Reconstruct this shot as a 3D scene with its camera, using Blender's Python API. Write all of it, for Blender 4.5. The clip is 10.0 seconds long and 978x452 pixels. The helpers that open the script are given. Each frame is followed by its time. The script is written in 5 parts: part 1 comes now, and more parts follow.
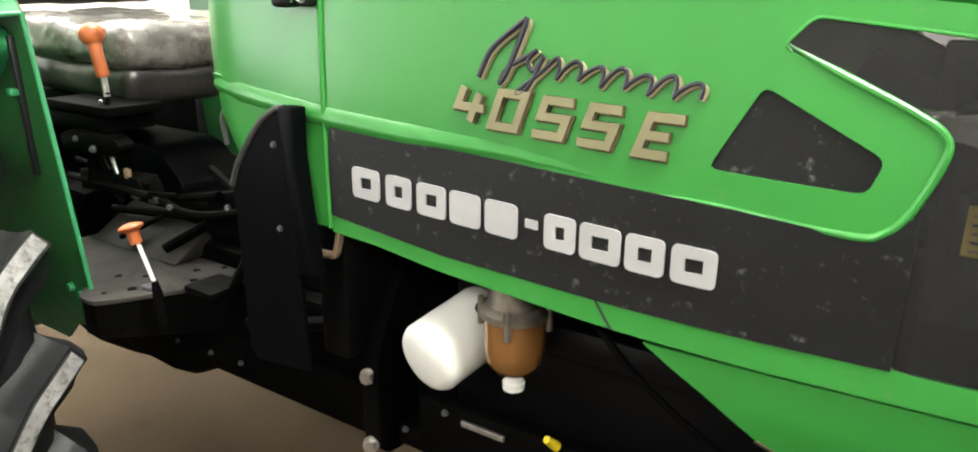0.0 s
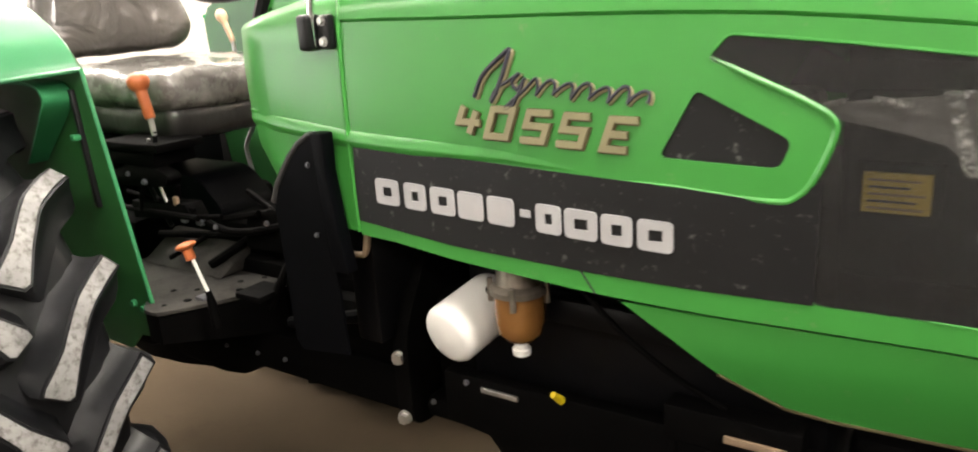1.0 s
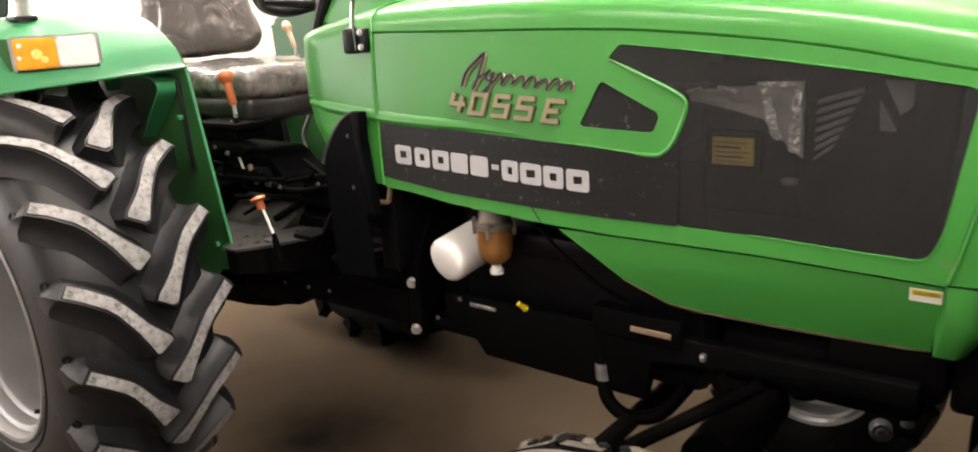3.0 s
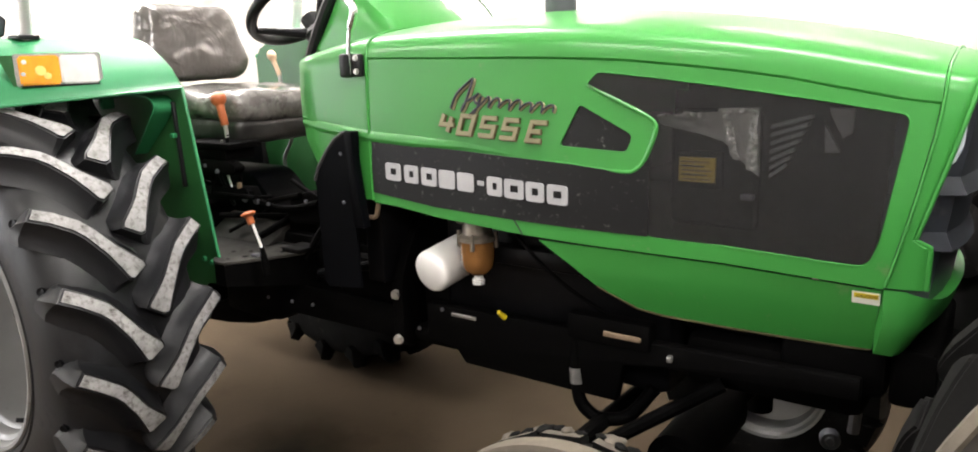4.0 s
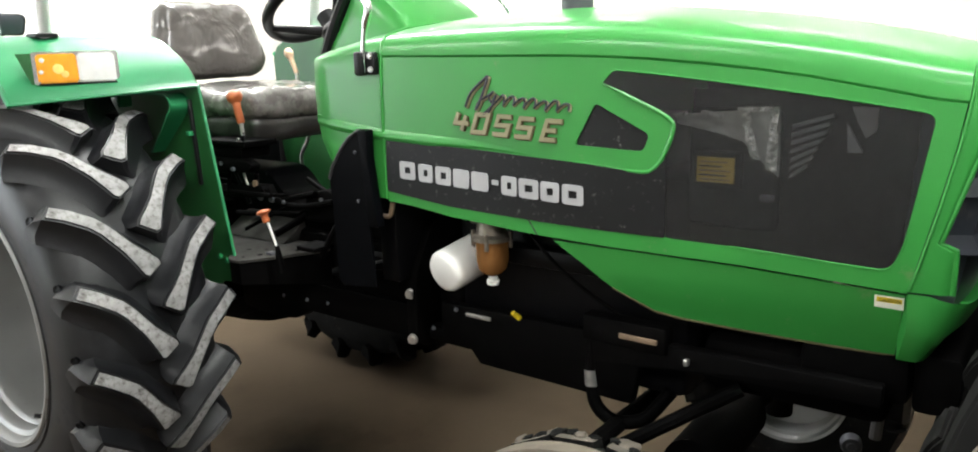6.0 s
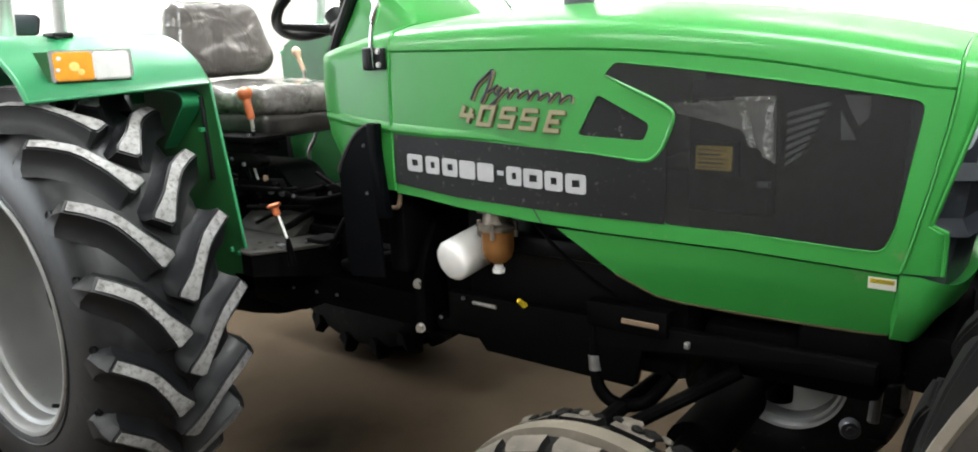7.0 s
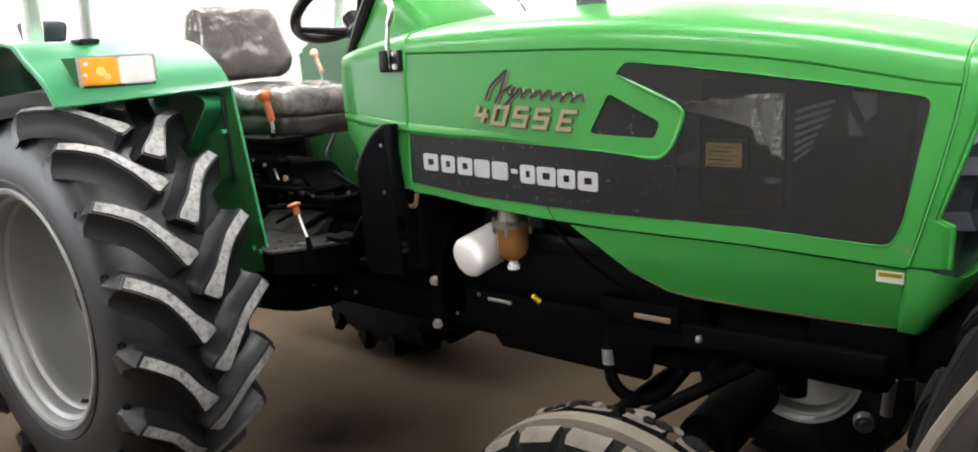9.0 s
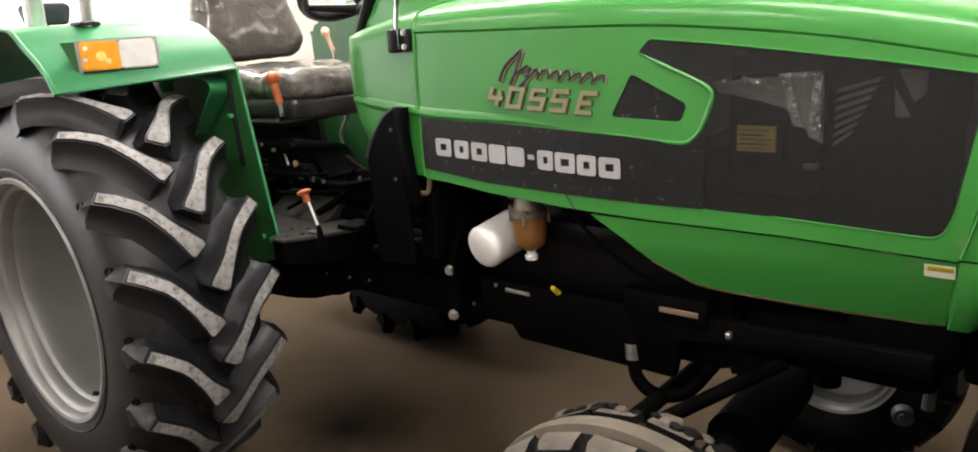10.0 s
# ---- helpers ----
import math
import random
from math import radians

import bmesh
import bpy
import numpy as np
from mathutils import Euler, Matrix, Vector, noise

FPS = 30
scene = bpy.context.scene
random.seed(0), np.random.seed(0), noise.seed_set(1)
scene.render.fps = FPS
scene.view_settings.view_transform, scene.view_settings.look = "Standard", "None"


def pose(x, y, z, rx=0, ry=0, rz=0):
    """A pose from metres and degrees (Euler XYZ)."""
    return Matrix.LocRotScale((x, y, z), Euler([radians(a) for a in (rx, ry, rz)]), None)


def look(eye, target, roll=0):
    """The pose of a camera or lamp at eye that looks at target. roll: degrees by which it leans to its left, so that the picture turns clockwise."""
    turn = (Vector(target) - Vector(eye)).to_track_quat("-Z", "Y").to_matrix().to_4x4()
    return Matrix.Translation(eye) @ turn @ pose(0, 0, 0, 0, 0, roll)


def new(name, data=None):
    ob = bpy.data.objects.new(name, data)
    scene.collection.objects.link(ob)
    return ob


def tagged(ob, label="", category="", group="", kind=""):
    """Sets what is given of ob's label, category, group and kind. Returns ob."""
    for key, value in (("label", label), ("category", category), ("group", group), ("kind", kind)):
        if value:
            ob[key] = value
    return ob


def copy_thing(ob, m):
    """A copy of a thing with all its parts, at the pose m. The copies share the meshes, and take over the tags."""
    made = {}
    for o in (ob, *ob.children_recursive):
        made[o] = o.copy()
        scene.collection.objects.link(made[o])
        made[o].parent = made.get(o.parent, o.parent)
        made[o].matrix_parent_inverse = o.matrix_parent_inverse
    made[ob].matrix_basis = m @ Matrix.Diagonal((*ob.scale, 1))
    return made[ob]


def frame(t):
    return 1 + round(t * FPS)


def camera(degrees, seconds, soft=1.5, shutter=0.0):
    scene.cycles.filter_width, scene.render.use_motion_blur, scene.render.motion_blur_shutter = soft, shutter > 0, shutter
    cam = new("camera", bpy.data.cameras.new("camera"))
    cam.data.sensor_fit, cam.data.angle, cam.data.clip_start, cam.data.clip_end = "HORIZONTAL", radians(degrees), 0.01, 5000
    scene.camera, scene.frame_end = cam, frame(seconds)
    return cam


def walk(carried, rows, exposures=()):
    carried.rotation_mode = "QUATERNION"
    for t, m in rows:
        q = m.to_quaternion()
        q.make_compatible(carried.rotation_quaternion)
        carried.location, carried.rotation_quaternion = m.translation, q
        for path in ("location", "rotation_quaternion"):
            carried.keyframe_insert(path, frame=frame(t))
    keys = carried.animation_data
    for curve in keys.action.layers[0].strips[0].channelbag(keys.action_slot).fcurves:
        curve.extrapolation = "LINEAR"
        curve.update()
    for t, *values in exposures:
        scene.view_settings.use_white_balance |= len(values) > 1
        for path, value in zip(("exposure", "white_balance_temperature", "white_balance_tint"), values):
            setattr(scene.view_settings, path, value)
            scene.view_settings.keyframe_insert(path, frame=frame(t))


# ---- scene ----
cam = camera(65.2, 10.0, 1.8, 0.4)
PATH = [
    (0, (0.837, -1.167, 1.473), (-0.231, 0.412, 0.869), 0.5),
    (0.5, (0.846, -1.237, 1.481), (-0.207, 0.345, 0.858), -2.4),
    (1, (0.97, -1.345, 1.511), (-0.123, 0.228, 0.935), -3.8),
    (1.5, (1.218, -1.426, 1.536), (-0.016, 0.063, 1.024), -3.0),
    (2, (1.297, -1.472, 1.516), (0.088, 0.017, 0.951), -10.2),
    (2.5, (1.375, -1.574, 1.533), (0.117, -0.088, 1.077), -4.2),
    (3, (1.395, -1.702, 1.526), (0.197, -0.197, 0.979), -3.5),
    (3.2, (1.422, -1.756, 1.506), (0.279, -0.182, 1.042), -2.6),
    (4.3, (1.447, -1.868, 1.496), (0.325, -0.275, 1.05), -1.7),
    (4.5, (1.458, -1.847, 1.509), (0.295, -0.284, 1.06), -2.4),
    (5, (1.448, -1.847, 1.511), (0.268, -0.277, 1.133), -1.7),
    (5.5, (1.436, -1.848, 1.497), (0.26, -0.287, 1.071), -1.6),
    (6, (1.433, -1.837, 1.498), (0.269, -0.274, 1.045), -1.8),
    (6.2, (1.445, -1.862, 1.508), (0.272, -0.31, 1.042), -2.3),
    (7.3, (1.476, -1.898, 1.478), (0.311, -0.331, 1.041), -2.2),
    (7.5, (1.492, -1.909, 1.481), (0.368, -0.308, 1.06), -2.1),
    (8, (1.511, -1.923, 1.48), (0.339, -0.366, 1.031), -2.3),
    (8.5, (1.507, -1.926, 1.488), (0.317, -0.378, 1.055), -2.6),
    (9, (1.496, -1.919, 1.488), (0.288, -0.39, 1.037), -2.9),
    (9.5, (1.484, -1.895, 1.498), (0.257, -0.395, 1.003), -3.6),
    (10, (1.442, -1.82, 1.502), (0.195, -0.344, 0.986), -3.9),
]
walk(cam, [(t, look(eye, target, roll)) for t, eye, target, roll in PATH], [(0.0, 1.39, 7050, 8), (0.5, 1.22, 7150, 9), (1.0, 1.14, 7500, 15), (1.5, 1.03, 7350, 16), (2.0, 1.11, 7550, 18), (2.5, 1.05, 7250, 15), (3.0, 0.95, 7600, 21), (4.5, 1.0, 6700, 12), (5.0, 0.54, 6700, 8), (5.5, 0.11, 6600, 5), (6.0, 0.9, 6600, 9), (7.5, 0.9, 6400, 10), (8.0, 0.84, 6700, 18), (8.5, 0.87, 6500, 9), (9.0, 0.87, 6600, 14), (9.5, 0.78, 6800, 11), (10.0, 0.64, 7200, 18)])


# ---- light ----
world = bpy.data.worlds.new("world")
scene.world = world
world.use_nodes = True
world.node_tree.nodes["Background"].inputs["Color"].default_value = (0.9, 0.95, 1.0, 1)
world.node_tree.nodes["Background"].inputs["Strength"].default_value = 1.0


def ceiling_lamp(x, y, z, sx, sy, watts, tilt=(0, 0), spread=180):
    data = bpy.data.lights.new("tube_light", "AREA")
    data.shape, data.size, data.size_y, data.energy = "RECTANGLE", sx, sy, watts
    data.color = (0.95, 0.985, 1.0)
    data.spread = radians(spread)
    ob = new("tube_light", data)
    ob.matrix_world = pose(x, y, z, tilt[0], tilt[1])


LAMPS = [(-4.4, -0.45, 60), (-1.5, 0.4, 80), (1.7, -0.8, 47), (4.5, -1.4, 46), (-3.0, -3.6, 26), (0.2, -3.6, 29), (3.4, -3.6, 36)]
for lx, ly, power in LAMPS:
    ceiling_lamp(lx, ly, 3.40, 1.9, 0.5, power)
    if ly > -1:
        # upward lamp added out of view to brighten the ceiling
        ceiling_lamp(lx, ly, 3.56, 1.9, 0.5, 55, (180, 0))
# unseen lamps added along the walls, turned towards them to brighten them
WASHERS = [(-4.6, 3.6, 23, (42, 0)), (-2.0, 3.6, 18, (42, 0)), (0.6, 3.6, 8, (42, 0)), (3.2, 3.6, 4, (42, 0)), (-5.2, 1.6, 25, (0, 42)), (-5.2, -1.2, 25, (0, 42))]
for lx, ly, power, turned in WASHERS:
    ceiling_lamp(lx, ly, 3.66, 1.6, 0.4, power, turned, 120)


# daylight through the glazed end of the showroom, beside the camera
day = bpy.data.lights.new("window_daylight", "AREA")
day.shape, day.size, day.size_y, day.energy, day.color = "RECTANGLE", 2.6, 3.9, 100, (0.86, 0.94, 1.0)
new("window_daylight", day).matrix_world = pose(-6.36, -4.85, 1.60, 0, -90, 0)


# ---- materials ----
def material(name, base, rough=0.5, metal=0.0, coat=0.0, var=0.15, scale=6.0, fine=80.0, bump=0.05, dist=0.002, dirt=None, dirt_amount=0.0, dirt_scale=9.0, spec=0.5, island=0.0, coat_ior=1.5, coat_rough=0.1):
    m = bpy.data.materials.new(name)
    m.use_nodes = True
    n, l = m.node_tree.nodes, m.node_tree.links
    b = n["Principled BSDF"]
    b.inputs["Roughness"].default_value = rough
    b.inputs["Metallic"].default_value = metal
    b.inputs["Coat Weight"].default_value = coat
    b.inputs["Coat Roughness"].default_value = coat_rough
    b.inputs["Coat IOR"].default_value = coat_ior
    b.inputs["Specular IOR Level"].default_value = spec
    co = n.new("ShaderNodeTexCoord")
    big = n.new("ShaderNodeTexNoise")
    big.inputs["Scale"].default_value, big.inputs["Detail"].default_value = scale, 5
    small = n.new("ShaderNodeTexNoise")
    small.inputs["Scale"].default_value, small.inputs["Detail"].default_value = fine, 3
    l.new(co.outputs["Object"], big.inputs["Vector"])
    l.new(co.outputs["Object"], small.inputs["Vector"])
    ramp = n.new("ShaderNodeMapRange")
    ramp.inputs["From Min"].default_value, ramp.inputs["From Max"].default_value = 0.25, 0.75
    ramp.inputs["To Min"].default_value, ramp.inputs["To Max"].default_value = 1 - var, 1 + var
    l.new(big.outputs["Fac"], ramp.inputs["Value"])
    mul = n.new("ShaderNodeVectorMath")
    mul.operation = "SCALE"
    mul.inputs[0].default_value = base
    last = ramp.outputs["Result"]
    if island:
        info = n.new("ShaderNodeObjectInfo")
        tone = n.new("ShaderNodeMapRange")
        tone.inputs["To Min"].default_value, tone.inputs["To Max"].default_value = 1 - island, 1 + island
        l.new(info.outputs["Random"], tone.inputs["Value"])
        both = n.new("ShaderNodeMath")
        both.operation = "MULTIPLY"
        l.new(last, both.inputs[0])
        l.new(tone.outputs["Result"], both.inputs[1])
        last = both.outputs[0]
    l.new(last, mul.inputs["Scale"])
    colour = mul.outputs[0]
    if dirt:
        spots = n.new("ShaderNodeTexNoise")
        spots.inputs["Scale"].default_value, spots.inputs["Detail"].default_value = dirt_scale, 8
        spots.inputs["Roughness"].default_value = 0.7
        l.new(co.outputs["Object"], spots.inputs["Vector"])
        cut = n.new("ShaderNodeMapRange")
        cut.inputs["From Min"].default_value, cut.inputs["From Max"].default_value = 0.62 - 0.35 * dirt_amount, 0.78 - 0.2 * dirt_amount
        l.new(spots.outputs["Fac"], cut.inputs["Value"])
        mix = n.new("ShaderNodeMix")
        mix.data_type = "RGBA"
        l.new(cut.outputs["Result"], mix.inputs["Factor"])
        l.new(colour, mix.inputs["A"])
        mix.inputs["B"].default_value = (*dirt, 1)
        colour = mix.outputs["Result"]
        rr = n.new("ShaderNodeMapRange")
        rr.inputs["To Min"].default_value, rr.inputs["To Max"].default_value = rough, min(1, rough + 0.35)
        l.new(cut.outputs["Result"], rr.inputs["Value"])
        l.new(rr.outputs["Result"], b.inputs["Roughness"])
    l.new(colour, b.inputs["Base Color"])
    if bump:
        bp = n.new("ShaderNodeBump")
        bp.inputs["Strength"].default_value, bp.inputs["Distance"].default_value = bump, dist
        l.new(small.outputs["Fac"], bp.inputs["Height"])
        l.new(bp.outputs["Normal"], b.inputs["Normal"])
    return m


GREEN = material("green_paint", (0.031, 0.245, 0.042), 0.46, coat=0.6, var=0.06, scale=2.2, fine=3.2, bump=0.10, dist=0.012, dirt=(0.16, 0.22, 0.10), dirt_amount=0.0, dirt_scale=14, coat_ior=1.5, coat_rough=0.20, spec=0.25)
FENDER = material("fender_paint", (0.026, 0.240, 0.092), 0.46, coat=0.6, var=0.06, scale=2.2, fine=3.2, bump=0.10, dist=0.012, coat_ior=1.5, coat_rough=0.20, spec=0.25)
# darker green: shade of wheel well and lamp pocket is put into the colour
GREEN_SHADED = material("dull_green_paint", (0.010, 0.105, 0.021), 0.6, coat=0.2, var=0.2, scale=4, fine=120, bump=0.06, dirt=(0.06, 0.10, 0.035), dirt_amount=0.08, dirt_scale=9)
DECAL = material("black_decal", (0.010, 0.010, 0.011), 0.45, spec=0.3, var=0.2, scale=5, fine=300, bump=0.04, dirt=(0.17, 0.17, 0.16), dirt_amount=0.07, dirt_scale=55)
BLACK = material("black_cast_paint", (0.0035, 0.0035, 0.004), 0.36, var=0.4, scale=8, fine=70, bump=0.25, dirt=(0.009, 0.008, 0.008), dirt_amount=0.12, dirt_scale=9, spec=0.12)
SHEET = material("black_sheet_paint", (0.0012, 0.0014, 0.0020), 0.48, spec=0.06, coat=0.0, var=0.25, scale=5, fine=90, bump=0.08, dirt=(0.006, 0.0065, 0.008), dirt_amount=0.02)
RUBBER = material("tyre_rubber", (0.0080, 0.0083, 0.0095), 0.44, spec=0.45, var=0.45, scale=5, fine=60, bump=0.15, dirt=(0.026, 0.026, 0.030), dirt_amount=0.16, dirt_scale=4)
LUGTOP = material("worn_lug_face", (0.29, 0.285, 0.28), 0.8, var=0.35, scale=14, fine=120, bump=0.4, dirt=(0.070, 0.062, 0.055), dirt_amount=0.40, dirt_scale=55, island=0.22)
# dusty rubber, also used to put shade into the far rear wheel's colour
DUSTY_SHADED = material("dusty_tyre", (0.007, 0.0068, 0.0065), 0.9, spec=0.08, var=0.4, scale=9, fine=80, bump=0.25, dirt=(0.055, 0.048, 0.04), dirt_amount=0.06, dirt_scale=18)
SCUFFED = material("scuffed_dusty_rubber", (0.075, 0.063, 0.049), 0.85, var=0.4, scale=16, fine=120, bump=0.3, dirt=(0.16, 0.14, 0.11), dirt_amount=0.15, dirt_scale=25)
RIBTOP = material("dusty_rib_face", (0.10, 0.083, 0.062), 0.85, var=0.2, scale=12, fine=120, bump=0.3, dirt=(0.16, 0.13, 0.10), dirt_amount=0.15, dirt_scale=25)
SIDEWALL = material("dusty_sidewall", (0.020, 0.017, 0.0145), 0.85, spec=0.15, var=0.4, scale=7, fine=70, bump=0.2, dirt=(0.05, 0.044, 0.037), dirt_amount=0.10, dirt_scale=22)
SILVER = material("silver_rim_paint", (0.30, 0.30, 0.295), 0.46, metal=0.6, var=0.08, scale=6, fine=140, bump=0.04, dirt=(0.2, 0.18, 0.16), dirt_amount=0.05)
POSTCHROME = material("bright_chrome_post", (0.86, 0.86, 0.86), 0.16, metal=0.7, var=0.05, bump=0.02)
CHROME = material("chrome", (0.88, 0.88, 0.88), 0.22, metal=1.0, var=0.05, bump=0.02)
STEEL = material("zinc_steel", (0.5, 0.49, 0.47), 0.38, metal=0.9, var=0.25, scale=40, fine=200, bump=0.1)
# near-black base: deep shade below and inside the tractor is put into it
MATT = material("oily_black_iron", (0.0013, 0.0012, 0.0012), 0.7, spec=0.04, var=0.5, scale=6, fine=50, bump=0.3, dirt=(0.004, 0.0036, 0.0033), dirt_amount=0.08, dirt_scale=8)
PIPE = material("exhaust_paint", (0.085, 0.088, 0.098), 0.45, metal=0.1, var=0.2, scale=8)
GREY = material("grey_post_paint", (0.20, 0.205, 0.215), 0.5, metal=0.3, var=0.15, scale=8)
WRAP = material("clear_plastic_wrap", (0.085, 0.074, 0.068), 0.36, coat=0.7, var=0.2, scale=4, fine=7, bump=0.8, dist=0.04, dirt=(0.11, 0.102, 0.095), dirt_amount=0.12, dirt_scale=4)
for node in WRAP.node_tree.nodes:
    if node.bl_idname == "ShaderNodeTexNoise":
        node.inputs["Distortion"].default_value = 0.8
        node.inputs["Detail"].default_value = 3.5
# crumpled seat film; paler base and patches paint the wall's reflection on it
FILM = material("crumpled_seat_film", (0.13, 0.122, 0.112), 0.26, coat=1.0, var=0.3, scale=5, fine=6, bump=0.9, dist=0.05, dirt=(0.34, 0.325, 0.30), dirt_amount=0.28, dirt_scale=5)
SKIRT = material("dark_wrapped_vinyl", (0.016, 0.015, 0.014), 0.4, coat=0.4, var=0.25, scale=6, fine=9, bump=0.5, dist=0.02)
PLASTIC = material("black_plastic", (0.008, 0.008, 0.009), 0.4, spec=0.3, var=0.2, scale=10, fine=150, bump=0.06)
EDGE_HIGHLIGHT = material("worn_rolled_edge", (0.05, 0.05, 0.052), 0.3, var=0.3, scale=20, fine=120, bump=0.05, spec=0.5)
GRILLE = material("slate_plastic", (0.030, 0.034, 0.042), 0.4, var=0.25, scale=7, fine=120, bump=0.08, dirt=(0.12, 0.11, 0.10), dirt_amount=0.05)
ORANGE = material("orange_knob", (0.42, 0.11, 0.035), 0.4, var=0.15, scale=30, fine=200, bump=0.03)
CREAM = material("cream_knob", (0.72, 0.50, 0.33), 0.4, var=0.1, scale=30)
WHITE = material("white_enamel", (0.80, 0.79, 0.76), 0.38, var=0.05, scale=12, bump=0.03)
FUEL = material("amber_fuel_bowl", (0.20, 0.088, 0.026), 0.12, coat=0.6, var=0.15, scale=18, bump=0.0)
AMBER = material("amber_lens", (1.0, 0.42, 0.03), 0.08, coat=0.8, var=0.12, scale=40, fine=300, bump=0.25)
AMBER_HIGHLIGHT = material("pale_amber_glass", (1.0, 0.72, 0.22), 0.1, coat=0.8, var=0.1, scale=60)
HEADLAMP = material("headlamp_lens", (0.50, 0.54, 0.60), 0.12, coat=0.6, var=0.1, scale=30)
CLEAR = material("clear_lens", (0.86, 0.86, 0.84), 0.12, coat=0.6, var=0.06, scale=40, fine=300, bump=0.25)
LETTER = material("silver_letter", (0.44, 0.44, 0.45), 0.4, metal=0.2, var=0.06, scale=25, fine=250, bump=0.03)
BADGE = material("beige_badge", (0.25, 0.225, 0.13), 0.4, metal=0.2, var=0.1, scale=25)
NAVY = material("navy_badge", (0.018, 0.018, 0.03), 0.35, var=0.1, scale=25)
YELLOW = material("yellow_sticker", (0.42, 0.30, 0.05), 0.6, var=0.1, scale=30)
BRASS = material("yellow_fitting", (0.7, 0.52, 0.02), 0.4, var=0.1, scale=30)
LABEL = material("cream_sticker", (0.78, 0.76, 0.66), 0.5, var=0.06, scale=30)
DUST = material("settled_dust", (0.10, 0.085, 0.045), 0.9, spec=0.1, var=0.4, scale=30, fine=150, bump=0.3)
TAN = material("tan_strip", (0.20, 0.135, 0.085), 0.7, var=0.2, scale=30)
PRINT = material("black_print", (0.02, 0.02, 0.02), 0.6, var=0.1)
FOOT = material("dusty_foot_plate", (0.034, 0.031, 0.027), 0.85, var=0.5, scale=14, fine=90, bump=0.4, dirt=(0.010, 0.009, 0.008), dirt_amount=0.45, dirt_scale=7)
WRAPPED = material("wrapped_grey_cover", (0.30, 0.298, 0.288), 0.26, coat=1.0, var=0.3, scale=18, fine=30, bump=0.5, dist=0.008)
GLINT = material("crumpled_clear_film", (0.80, 0.80, 0.78), 0.16, metal=0.6, coat=1.0, var=0.4, scale=30, fine=45, bump=0.9, dist=0.01)
CASTHEAD = material("dull_cast_alloy", (0.20, 0.175, 0.145), 0.42, metal=0.75, var=0.35, scale=40, fine=150, bump=0.25)
WALL = material("white_wall_paint", (0.78, 0.765, 0.73), 0.85, var=0.03, scale=1.5, fine=60, bump=0.1, dist=0.004)
# for the unseen walls: grey chosen to hold down bounced fill
UNSEEN_WALL = material("dull_shutter_paint", (0.66, 0.645, 0.62), 0.7, var=0.08, scale=1.5, fine=60, bump=0.1)
CEIL = material("ceiling_paint", (0.78, 0.78, 0.76), 0.9, var=0.03, scale=1.5)
FLOOR = material("dusty_concrete", (0.064, 0.0467, 0.031), 0.95, spec=0.08, var=0.2, scale=1.6, fine=40, bump=0.12, dist=0.004, dirt=(0.052, 0.037, 0.025), dirt_amount=0.14, dirt_scale=1.6)
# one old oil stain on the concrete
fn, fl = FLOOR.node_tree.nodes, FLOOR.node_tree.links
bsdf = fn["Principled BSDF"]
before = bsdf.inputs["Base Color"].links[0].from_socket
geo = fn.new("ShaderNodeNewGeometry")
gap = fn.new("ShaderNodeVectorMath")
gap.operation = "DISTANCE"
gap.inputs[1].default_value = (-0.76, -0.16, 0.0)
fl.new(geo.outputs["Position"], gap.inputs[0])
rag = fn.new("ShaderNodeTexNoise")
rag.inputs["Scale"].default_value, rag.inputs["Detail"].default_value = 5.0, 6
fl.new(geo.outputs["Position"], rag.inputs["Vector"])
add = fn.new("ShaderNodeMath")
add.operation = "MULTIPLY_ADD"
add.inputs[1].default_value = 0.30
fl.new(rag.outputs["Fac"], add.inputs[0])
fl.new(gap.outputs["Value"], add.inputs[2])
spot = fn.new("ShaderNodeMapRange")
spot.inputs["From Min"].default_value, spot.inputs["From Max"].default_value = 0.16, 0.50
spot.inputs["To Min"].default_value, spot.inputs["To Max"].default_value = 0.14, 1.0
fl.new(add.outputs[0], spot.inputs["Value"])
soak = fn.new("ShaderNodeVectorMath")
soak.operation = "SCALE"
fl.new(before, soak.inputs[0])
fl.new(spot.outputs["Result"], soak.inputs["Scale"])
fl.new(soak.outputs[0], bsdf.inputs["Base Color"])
GLASS = bpy.data.materials.new("window_glass")
GLASS.use_nodes = True
GLASS.node_tree.nodes["Principled BSDF"].inputs["Transmission Weight"].default_value = 1.0
GLASS.node_tree.nodes["Principled BSDF"].inputs["Roughness"].default_value = 0.02
GLOW = bpy.data.materials.new("lit_tube")
GLOW.use_nodes = True
GLOW.node_tree.nodes["Principled BSDF"].inputs["Emission Color"].default_value = (1, 0.97, 0.92, 1)
GLOW.node_tree.nodes["Principled BSDF"].inputs["Emission Strength"].default_value = 12


